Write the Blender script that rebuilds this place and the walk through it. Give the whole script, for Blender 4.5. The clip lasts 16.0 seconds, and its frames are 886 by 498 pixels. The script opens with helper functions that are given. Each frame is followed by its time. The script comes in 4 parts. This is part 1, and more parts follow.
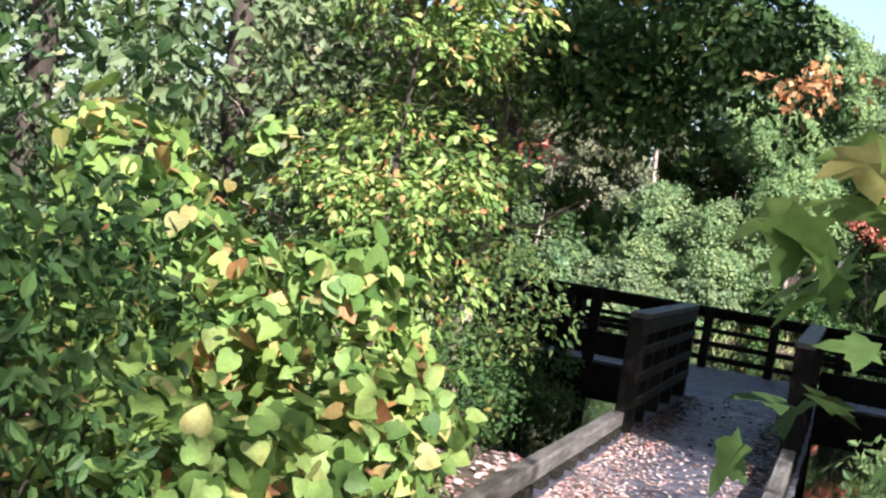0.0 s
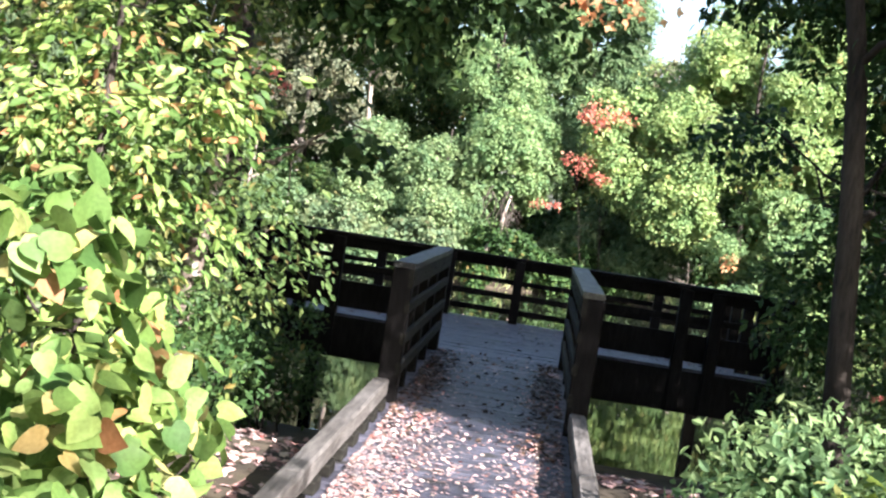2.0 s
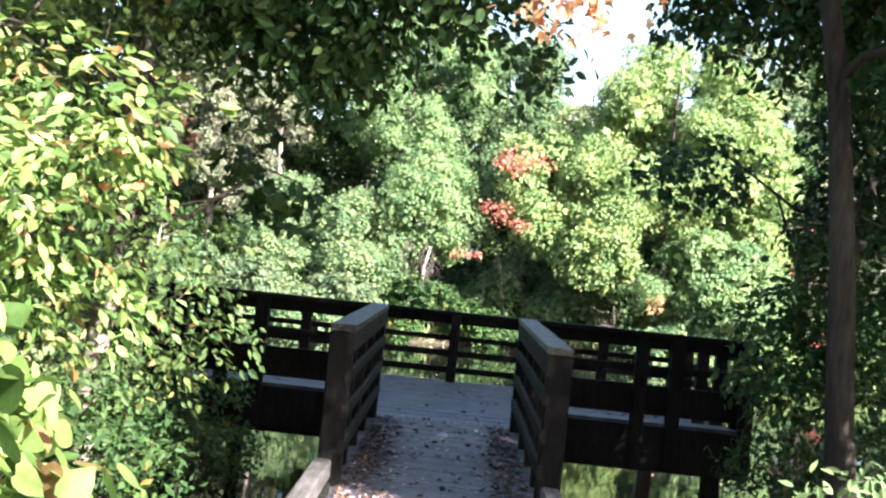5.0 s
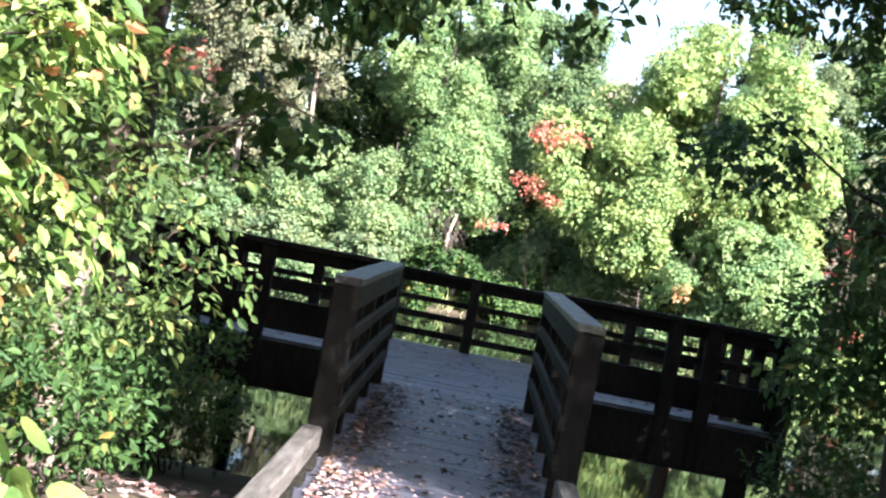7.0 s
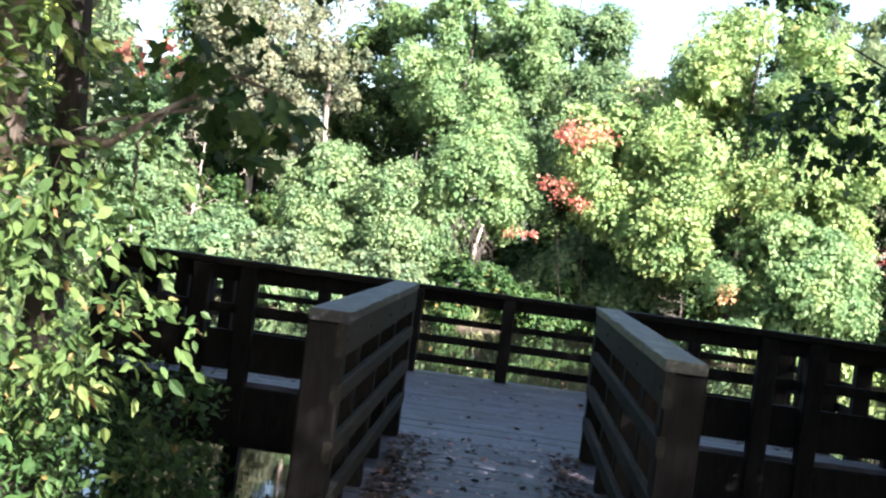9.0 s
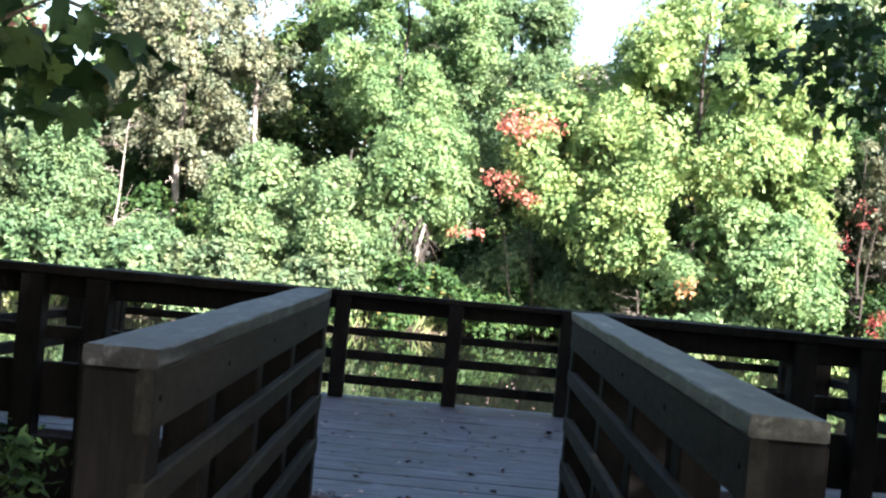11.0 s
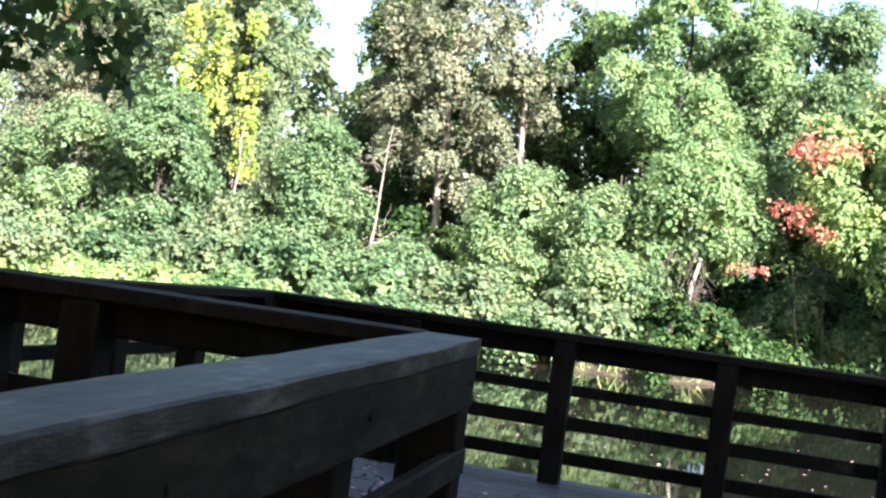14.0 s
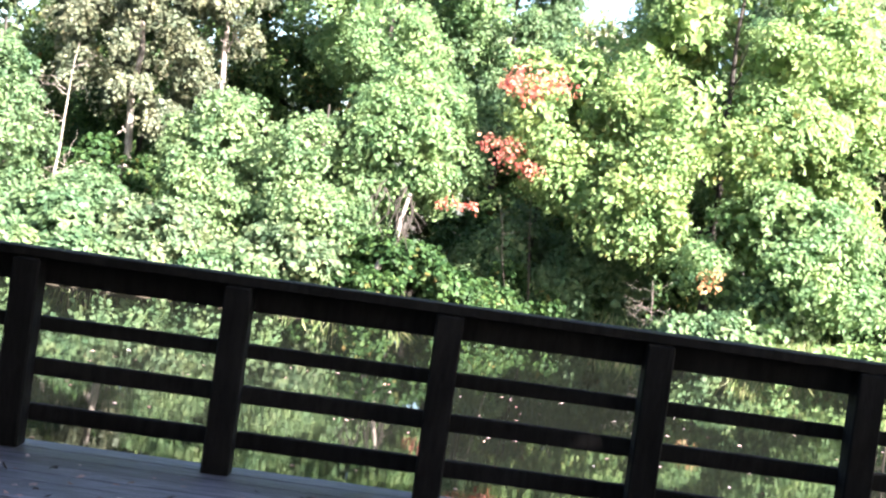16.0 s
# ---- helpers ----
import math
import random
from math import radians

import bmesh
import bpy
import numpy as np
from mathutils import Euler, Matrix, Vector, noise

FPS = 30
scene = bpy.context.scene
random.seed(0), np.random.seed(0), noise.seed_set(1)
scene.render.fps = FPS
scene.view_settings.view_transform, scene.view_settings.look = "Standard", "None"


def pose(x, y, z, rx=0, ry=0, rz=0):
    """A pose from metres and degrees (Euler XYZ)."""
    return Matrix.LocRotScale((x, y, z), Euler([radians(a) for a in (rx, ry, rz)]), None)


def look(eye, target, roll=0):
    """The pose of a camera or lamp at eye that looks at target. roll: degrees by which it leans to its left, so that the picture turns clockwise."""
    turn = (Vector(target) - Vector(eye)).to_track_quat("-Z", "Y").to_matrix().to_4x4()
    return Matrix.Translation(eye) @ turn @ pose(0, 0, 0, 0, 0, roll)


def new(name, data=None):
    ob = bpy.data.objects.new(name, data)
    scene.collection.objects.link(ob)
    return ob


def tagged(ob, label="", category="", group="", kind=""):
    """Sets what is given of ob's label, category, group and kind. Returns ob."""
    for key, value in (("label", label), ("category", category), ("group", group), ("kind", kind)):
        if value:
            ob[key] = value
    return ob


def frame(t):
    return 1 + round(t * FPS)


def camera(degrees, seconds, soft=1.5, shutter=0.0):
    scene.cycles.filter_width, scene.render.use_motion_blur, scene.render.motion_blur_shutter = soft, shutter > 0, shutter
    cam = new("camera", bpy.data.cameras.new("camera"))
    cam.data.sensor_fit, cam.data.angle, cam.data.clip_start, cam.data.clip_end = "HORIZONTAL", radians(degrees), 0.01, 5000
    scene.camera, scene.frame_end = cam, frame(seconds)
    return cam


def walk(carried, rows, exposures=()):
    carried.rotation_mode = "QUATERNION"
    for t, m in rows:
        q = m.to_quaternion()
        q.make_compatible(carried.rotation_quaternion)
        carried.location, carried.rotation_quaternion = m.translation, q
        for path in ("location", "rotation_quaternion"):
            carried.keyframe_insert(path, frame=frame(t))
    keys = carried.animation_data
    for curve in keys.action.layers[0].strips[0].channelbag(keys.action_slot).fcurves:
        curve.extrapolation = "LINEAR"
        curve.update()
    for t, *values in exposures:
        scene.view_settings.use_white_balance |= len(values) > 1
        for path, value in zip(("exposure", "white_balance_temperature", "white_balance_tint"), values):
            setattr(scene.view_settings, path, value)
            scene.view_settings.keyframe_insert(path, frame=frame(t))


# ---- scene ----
cam = camera(40.2, 16.0, soft=2.3)
PATH = [
    (0, (0.998, -10.605, 1.685), (0.355, -8.712, 1.622), 9.0),
    (0.5, (0.798, -10.341, 1.645), (0.296, -8.405, 1.602), 7.9),
    (1, (0.514, -9.988, 1.671), (0.123, -8.027, 1.637), 9.6),
    (1.5, (0.373, -9.5, 1.624), (0.116, -7.518, 1.547), 7.7),
    (2, (0.276, -8.989, 1.616), (0.116, -6.997, 1.526), 8.6),
    (2.5, (0.18, -8.548, 1.56), (0.093, -6.551, 1.49), 7.9),
    (3, (0.136, -8.132, 1.561), (0.142, -6.132, 1.572), 5.5),
    (3.5, (0.069, -8.051, 1.566), (0.08, -6.052, 1.602), 6.2),
    (3.7, (0.026, -8.067, 1.568), (0.029, -6.067, 1.598), 6.3),
    (6, (0.003, -7.592, 1.549), (-0.044, -5.592, 1.55), 5.9),
    (6.5, (0.049, -7.34, 1.497), (-0.013, -5.342, 1.458), 8.8),
    (7, (0.02, -7.02, 1.464), (-0.044, -5.021, 1.426), 10.8),
    (7.5, (0.015, -6.425, 1.456), (-0.039, -4.426, 1.413), 8.9),
    (8, (0.029, -5.895, 1.462), (-0.112, -3.901, 1.392), 9.0),
    (8.5, (-0.006, -5.4, 1.454), (-0.139, -3.404, 1.422), 8.0),
    (10.8, (-0.017, -2.832, 1.342), (-0.072, -0.833, 1.331), 6.4),
    (11, (0.007, -2.642, 1.355), (-0.018, -0.642, 1.348), 5.2),
    (11.5, (0.049, -2.13, 1.35), (0.095, -0.131, 1.319), 6.6),
    (12, (0.043, -1.641, 1.357), (0.173, 0.355, 1.325), 7.7),
    (12.5, (0.092, -1.121, 1.322), (0.287, 0.869, 1.278), 8.4),
    (13, (0.046, -0.71, 1.302), (0.021, 1.289, 1.271), 6.8),
    (13.5, (0.07, -0.176, 1.298), (-0.197, 1.806, 1.321), 4.5),
    (14, (0.044, 0.342, 1.307), (-0.436, 2.283, 1.306), 7.4),
    (14.5, (0.007, 0.779, 1.326), (-0.417, 2.734, 1.334), 6.5),
    (15, (0.016, 1.278, 1.32), (-0.283, 3.256, 1.318), 7.2),
    (15.5, (-0.047, 1.776, 1.292), (-0.27, 3.764, 1.275), 7.0),
    (16, (-0.044, 2.13, 1.25), (-0.042, 4.13, 1.21), 7.9),
]
walk(cam, [(t, look(eye, target, roll)) for t, eye, target, roll in PATH], exposures=[(0.0, 2.25), (1.0, 2.6), (2.5, 3.0), (3.0, 3.15), (6.0, 3.15), (8.5, 3.13), (11.0, 3.2), (12.5, 3.4), (13.5, 3.07), (14.5, 2.97), (16.0, 3.48)])

# ---- light ----
SUN = Vector((0.6, -0.6, 0.56)).normalized()
world = bpy.data.worlds.new("sky")
scene.world = world
world.use_nodes = True
sky = world.node_tree.nodes.new("ShaderNodeTexSky")
sky.sky_type = "NISHITA"
sky.sun_disc = False
sky.dust_density = 2.5
sky.sun_elevation = math.asin(SUN.z)
sky.sun_rotation = math.atan2(SUN.x, SUN.y)
back = world.node_tree.nodes["Background"]
back.inputs["Strength"].default_value = 0.066
world.node_tree.links.new(sky.outputs[0], back.inputs["Color"])
sun = new("sun", bpy.data.lights.new("sun", "SUN"))
sun.data.energy, sun.data.angle, sun.data.color = 5.0, radians(0.53), (1.0, 0.925, 0.905)
sun.matrix_world = look(SUN * 40, (0, 0, 0))

rng = np.random.default_rng(7)


# ---- materials ----
def material(name):
    m = bpy.data.materials.new(name)
    m.use_nodes = True
    t = m.node_tree
    return m, t, t.nodes["Principled BSDF"]


def node(t, kind, **values):
    n = t.nodes.new(kind)
    for k, v in values.items():
        n.inputs[k].default_value = v
    return n


def ramp(t, source, stops):
    r = t.nodes.new("ShaderNodeValToRGB")
    while len(r.color_ramp.elements) < len(stops):
        r.color_ramp.elements.new(0.5)
    for e, (p, c) in zip(r.color_ramp.elements, stops):
        e.position, e.color = p, (*c, 1)
    t.links.new(source, r.inputs[0])
    return r.outputs[0]


def blend(t, a, b, fac, how="MULTIPLY"):
    x = t.nodes.new("ShaderNodeMix")
    x.data_type, x.blend_type = "RGBA", how
    for socket, value in ((x.inputs[6], a), (x.inputs[7], b), (x.inputs[0], fac)):
        if hasattr(value, "is_output"):
            t.links.new(value, socket)
        else:
            socket.default_value = value
    return x.outputs[2]


def leaf_material(name, stops, glow=0.4, rough=0.5):
    """Leaves: a colour for each leaf, paler veins of growth, and light that comes through."""
    m, t, b = material(name)
    geo = t.nodes.new("ShaderNodeNewGeometry")
    col = ramp(t, geo.outputs["Random Per Island"], stops)
    co = t.nodes.new("ShaderNodeTexCoord")
    big = node(t, "ShaderNodeTexNoise", Scale=0.9, Detail=3.0)
    t.links.new(co.outputs["Object"], big.inputs["Vector"])
    fine = node(t, "ShaderNodeTexNoise", Scale=60.0, Detail=2.0)
    t.links.new(co.outputs["Object"], fine.inputs["Vector"])
    col = blend(t, col, ramp(t, big.outputs[0], [(0.3, (0.6, 0.7, 0.76)), (0.7, (1.24, 1.15, 1.2))]), 1.0)
    col = blend(t, col, ramp(t, fine.outputs[0], [(0.3, (0.8, 0.8, 0.75)), (0.7, (1.1, 1.1, 1.1))]), 1.0)
    sprig = node(t, "ShaderNodeTexNoise", Scale=3.2, Detail=2.0)
    t.links.new(co.outputs["Object"], sprig.inputs["Vector"])
    col = blend(t, col, ramp(t, sprig.outputs[0], [(0.35, (0.8, 0.9, 0.9)), (0.65, (1.15, 1.07, 0.95))]), 1.0)
    t.links.new(col, b.inputs["Base Color"])
    b.inputs["Roughness"].default_value = rough + 0.12
    b.inputs["Specular IOR Level"].default_value = 0.18
    tr = t.nodes.new("ShaderNodeBsdfTranslucent")
    t.links.new(col, tr.inputs["Color"])
    mix = t.nodes.new("ShaderNodeMixShader")
    mix.inputs[0].default_value = glow
    t.links.new(b.outputs[0], mix.inputs[1])
    t.links.new(tr.outputs[0], mix.inputs[2])
    t.links.new(mix.outputs[0], t.nodes["Material Output"].inputs["Surface"])
    return m


def surface(name, stops, scale=(1, 1, 1), noise_scale=6.0, rough=0.75, bump=0.3, spec=0.3, each=False, spots=None):
    """Wood, earth and bark: a two-scale grain with relief; each: a tone of its own for each piece."""
    m, t, b = material(name)
    co = t.nodes.new("ShaderNodeTexCoord")
    mp = t.nodes.new("ShaderNodeMapping")
    mp.inputs["Scale"].default_value = scale
    t.links.new(co.outputs["Object"], mp.inputs["Vector"])
    info = t.nodes.new("ShaderNodeObjectInfo")
    if each:
        shift = t.nodes.new("ShaderNodeVectorMath")
        shift.operation = "MULTIPLY_ADD"
        shift.inputs[1].default_value = (1, 1, 1)
        t.links.new(mp.outputs[0], shift.inputs[0])
        scaled = t.nodes.new("ShaderNodeMath")
        scaled.operation = "MULTIPLY"
        scaled.inputs[1].default_value = 40.0
        t.links.new(info.outputs["Random"], scaled.inputs[0])
        t.links.new(scaled.outputs[0], shift.inputs[2])
        vec = shift.outputs[0]
    else:
        vec = mp.outputs[0]
    grain = node(t, "ShaderNodeTexNoise", Scale=noise_scale, Detail=8.0, Roughness=0.65)
    t.links.new(vec, grain.inputs["Vector"])
    col = ramp(t, grain.outputs[0], stops)
    place = t.nodes.new("ShaderNodeNewGeometry")
    stain = node(t, "ShaderNodeTexNoise", Scale=1.7, Detail=4.0)
    t.links.new(place.outputs["Position"], stain.inputs["Vector"])
    col = blend(t, col, ramp(t, stain.outputs[0], [(0.35, (0.62, 0.6, 0.58)), (0.65, (1.1, 1.1, 1.1))]), 1.0)
    if each:
        col = blend(t, col, ramp(t, info.outputs["Random"], [(0.0, (0.75, 0.75, 0.78)), (1.0, (1.15, 1.12, 1.1))]), 1.0)
    if spots:
        dots = node(t, "ShaderNodeTexNoise", Scale=spots[0], Detail=2.0)
        t.links.new(place.outputs["Position"], dots.inputs["Vector"])
        col = blend(t, col, (*spots[1], 1), ramp(t, dots.outputs[0], [(0.6, (0, 0, 0)), (0.68, (1, 1, 1))]), "MIX")
    t.links.new(col, b.inputs["Base Color"])
    b.inputs["Roughness"].default_value = rough
    b.inputs["Specular IOR Level"].default_value = spec
    bp = node(t, "ShaderNodeBump", Strength=bump, Distance=0.02)
    t.links.new(grain.outputs[0], bp.inputs["Height"])
    t.links.new(bp.outputs[0], b.inputs["Normal"])
    return m


# Dark timber taken to near-black: the colour holds the rails' backlit shade.
SHADEDARK = surface("shade_dark_timber", [(0.3, (0.004, 0.0038, 0.0038)), (0.7, (0.014, 0.013, 0.013))], (6, 6, 1.2), 5.0, 0.7, 0.3, spec=0.06, each=True)
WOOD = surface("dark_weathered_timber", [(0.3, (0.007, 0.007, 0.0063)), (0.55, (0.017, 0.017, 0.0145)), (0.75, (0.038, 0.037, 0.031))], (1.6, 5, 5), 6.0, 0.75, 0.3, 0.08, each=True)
# Weathered grey; the pale bluish patches also stand for sky sheen.
CAPWOOD = surface("grey_weathered_sheen_cap", [(0.4, (0.006, 0.006, 0.0065)), (0.53, (0.019, 0.02, 0.0215)), (0.68, (0.1, 0.105, 0.112))], (1.4, 5, 5), 4.0, 0.55, 0.5, 0.28, each=True, spots=(9.0, (0.02, 0.018, 0.017)))
# Weathered cap of the right rail, made paler for the sun on it.
SUNCAP = surface("sunlit_weathered_cap", [(0.36, (0.02, 0.021, 0.019)), (0.53, (0.045, 0.048, 0.042)), (0.68, (0.13, 0.135, 0.122))], (1.4, 5, 5), 4.0, 0.55, 0.5, 0.3, each=True, spots=(9.0, (0.03, 0.028, 0.025)))
PLANK = surface("grey_deck_plank", [(0.3, (0.02, 0.021, 0.028)), (0.52, (0.055, 0.057, 0.08)), (0.75, (0.15, 0.152, 0.195))], (1.5, 8, 8), 3.5, 0.55, 0.4, 0.4, each=True, spots=(3.0, (0.02, 0.019, 0.018)))
KERB = surface("pale_kerb_timber", [(0.3, (0.04, 0.038, 0.036)), (0.7, (0.16, 0.152, 0.142))], (1.2, 8, 8), 4.0, 0.75, 0.4, each=True)
BARK = surface("dark_bark", [(0.3, (0.016, 0.013, 0.011)), (0.7, (0.06, 0.049, 0.041))], (5, 5, 1), 6.0, 0.9, 0.8)
PALEBARK = surface("pale_bark", [(0.3, (0.15, 0.125, 0.11)), (0.7, (0.38, 0.33, 0.29))], (4, 4, 1), 5.0, 0.85, 0.6)
BLOTCHBARK = surface("blotched_bark", [(0.3, (0.07, 0.055, 0.045)), (0.7, (0.2, 0.165, 0.14))], (5, 5, 1), 5.0, 0.85, 0.6, spots=(3.0, (0.5, 0.47, 0.44)))
SOIL = surface("leafy_soil", [(0.3, (0.018, 0.015, 0.011)), (0.6, (0.06, 0.048, 0.032)), (0.8, (0.05, 0.062, 0.026))], (1, 1, 1), 3.0, 0.95, 0.8)

LIME = leaf_material("lime_leaf", [(0, (0.055, 0.11, 0.03)), (0.5, (0.165, 0.26, 0.07)), (0.84, (0.275, 0.375, 0.125)), (0.93, (0.4, 0.34, 0.14)), (1, (0.34, 0.15, 0.075))], 0.42, 0.42)
GREEN = leaf_material("green_leaf", [(0, (0.126, 0.177, 0.0936)), (0.6, (0.15, 0.21, 0.11)), (0.93, (0.184, 0.238, 0.131)), (1, (0.241, 0.228, 0.138))], 0.45, 0.45)
# Dark copy of the green leaf, for foliage that stands in shade.
DARKSHADE = leaf_material("dark_shade_leaf", [(0.0, (0.025, 0.055, 0.018)), (0.7, (0.04, 0.085, 0.026)), (0.97, (0.07, 0.12, 0.035)), (1.0, (0.2, 0.14, 0.05))], 0.3, 0.45)
FRESH = leaf_material("fresh_leaf", [(0, (0.16, 0.254, 0.111)), (0.6, (0.195, 0.3, 0.133)), (1, (0.247, 0.347, 0.168))], 0.5, 0.45)
PALE = leaf_material("pale_leaf", [(0, (0.13, 0.205, 0.092)), (0.6, (0.168, 0.252, 0.118)), (1, (0.23, 0.305, 0.16))], 0.45, 0.45)
BLUE = leaf_material("bluish_leaf", [(0, (0.085, 0.145, 0.068)), (0.6, (0.118, 0.19, 0.09)), (1, (0.17, 0.245, 0.128))], 0.42, 0.4)
OLIVE = leaf_material("olive_leaf", [(0, (0.1, 0.115, 0.07)), (0.6, (0.14, 0.155, 0.098)), (1, (0.21, 0.215, 0.145))], 0.3, 0.5)
YELLOW = leaf_material("yellow_leaf", [(0, (0.17, 0.263, 0.0599)), (0.6, (0.281, 0.357, 0.0838)), (1, (0.48, 0.462, 0.12))], 0.4, 0.45)
RED = leaf_material("red_leaf", [(0.0, (0.448, 0.108, 0.091)), (0.6, (0.616, 0.204, 0.156)), (1.0, (0.694, 0.384, 0.26))], 0.45, 0.45)
ORANGE = leaf_material("orange_leaf", [(0.0, (0.462, 0.196, 0.096)), (0.6, (0.682, 0.368, 0.192)), (1.0, (0.77, 0.552, 0.312))], 0.5, 0.45)
LITTER = leaf_material("fallen_leaf", [(0.0, (0.14, 0.075, 0.072)), (0.4, (0.34, 0.215, 0.21)), (0.8, (0.56, 0.41, 0.415)), (0.95, (0.6, 0.49, 0.41)), (1.0, (0.48, 0.09, 0.085))], 0.1, 0.6)
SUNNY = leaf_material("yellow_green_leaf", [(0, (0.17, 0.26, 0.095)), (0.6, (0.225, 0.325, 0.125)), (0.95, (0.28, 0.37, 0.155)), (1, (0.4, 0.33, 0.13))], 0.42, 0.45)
# Green leaf taken darker for foliage mostly in shade.
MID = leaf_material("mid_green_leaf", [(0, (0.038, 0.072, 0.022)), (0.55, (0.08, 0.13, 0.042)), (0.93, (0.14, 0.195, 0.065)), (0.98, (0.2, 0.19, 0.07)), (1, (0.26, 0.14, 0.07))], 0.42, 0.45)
SPRING = leaf_material("light_green_leaf", [(0, (0.06, 0.11, 0.035)), (0.5, (0.12, 0.19, 0.06)), (0.92, (0.21, 0.29, 0.1)), (0.97, (0.36, 0.31, 0.12)), (1, (0.36, 0.17, 0.09))], 0.45, 0.45)
CRIMSON = leaf_material("crimson_leaf", [(0, (0.16, 0.03, 0.035)), (0.6, (0.3, 0.06, 0.06)), (1, (0.42, 0.14, 0.1))], 0.4, 0.45)
DEAD = leaf_material("dead_leaf", [(0, (0.012, 0.009, 0.008)), (0.7, (0.05, 0.034, 0.027)), (1, (0.14, 0.085, 0.06))], 0.05, 0.6)
GRASS = leaf_material("grass_blade", [(0, (0.121, 0.2, 0.0714)), (0.5, (0.281, 0.36, 0.143)), (1, (0.503, 0.48, 0.288))], 0.35, 0.5)

WATER, wt, wb = material("pond_water")
wb.inputs["Base Color"].default_value = (0.006, 0.0068, 0.0052, 1)
wb.inputs["Roughness"].default_value = 0.03
wb.inputs["IOR"].default_value = 1.33
wco = wt.nodes.new("ShaderNodeTexCoord")
wmp = wt.nodes.new("ShaderNodeMapping")
wmp.inputs["Scale"].default_value = (0.5, 1.4, 1)
wn = node(wt, "ShaderNodeTexNoise", Scale=1.6, Detail=3.0)
wbp = node(wt, "ShaderNodeBump", Strength=0.02, Distance=0.05)
wt.links.new(wco.outputs["Object"], wmp.inputs["Vector"])
wt.links.new(wmp.outputs[0], wn.inputs["Vector"])
wt.links.new(wn.outputs[0], wbp.inputs["Height"])
wt.links.new(wbp.outputs[0], wb.inputs["Normal"])


# ---- mesh tools ----
def mesh_of(name, verts, faces, mat, smooth=False):
    """A mesh from arrays: verts (n, 3), faces (m, 3 or 4)."""
    verts, faces = np.asarray(verts, np.float32), np.asarray(faces, np.int32)
    me = bpy.data.meshes.new(name)
    k = faces.shape[1]
    me.vertices.add(len(verts))
    me.vertices.foreach_set("co", verts.ravel())
    me.loops.add(faces.size)
    me.loops.foreach_set("vertex_index", faces.ravel())
    me.polygons.add(len(faces))
    me.polygons.foreach_set("loop_start", np.arange(0, faces.size, k, dtype=np.int32))
    me.polygons.foreach_set("loop_total", np.full(len(faces), k, np.int32))
    me.polygons.foreach_set("use_smooth", np.full(len(faces), smooth))
    me.update(calc_edges=True)
    me.validate()
    me.materials.append(mat)
    return me


def under(ob, parent, label=""):
    ob.parent = parent
    return tagged(ob, label)


def part(name, bm, mat, parent, label=""):
    me = bpy.data.meshes.new(name)
    bm.to_mesh(me)
    bm.free()
    me.materials.append(mat)
    return under(new(name, me), parent, label)


def thing(name, x, y, z, label, category, group="", kind="", rz=0):
    ob = new(name)
    ob.matrix_world = pose(x, y, z, 0, 0, rz)
    return tagged(ob, label, category, group, kind)


def timber(x0, x1, y0, y1, z0, z1, bevel=0.006):
    """A sawn timber with worn edges."""
    bm = bmesh.new()
    bmesh.ops.create_cube(bm, size=1)
    for v in bm.verts:
        v.co = ((x0 + x1) / 2 + v.co.x * (x1 - x0), (y0 + y1) / 2 + v.co.y * (y1 - y0), (z0 + z1) / 2 + v.co.z * (z1 - z0))
    bmesh.ops.bevel(bm, geom=list(bm.edges), offset=bevel, segments=1, affect="EDGES")
    return bm


def worn(x0, x1, y0, y1, z0, z1, rough=0.0035, bevel=0.007):
    """A long timber along x with uneven, worn edges and slight waves."""
    n = max(6, int((x1 - x0) / 0.07))
    ring = [(y0 + bevel, z0), (y1 - bevel, z0), (y1, z0 + bevel), (y1, z1 - bevel), (y1 - bevel, z1), (y0 + bevel, z1), (y0, z1 - bevel), (y0, z0 + bevel)]
    bm = bmesh.new()
    seed = rng.random() * 50
    rows = []
    for i in range(n + 1):
        x = x0 + (x1 - x0) * i / n
        rows.append([bm.verts.new((x, y + rough * noise.noise((x * 2.2, k * 1.3, seed)) + rng.normal() * 0.0005, z + rough * noise.noise((x * 2.6, seed, k * 1.7)) * 0.6 + rng.normal() * 0.0004)) for k, (y, z) in enumerate(ring)])
    for a, b in zip(rows, rows[1:]):
        for k in range(8):
            bm.faces.new((a[k], a[(k + 1) % 8], b[(k + 1) % 8], b[k]))
    bm.faces.new(rows[0])
    bm.faces.new(rows[-1][::-1])
    bmesh.ops.recalc_face_normals(bm, faces=bm.faces)
    return bm


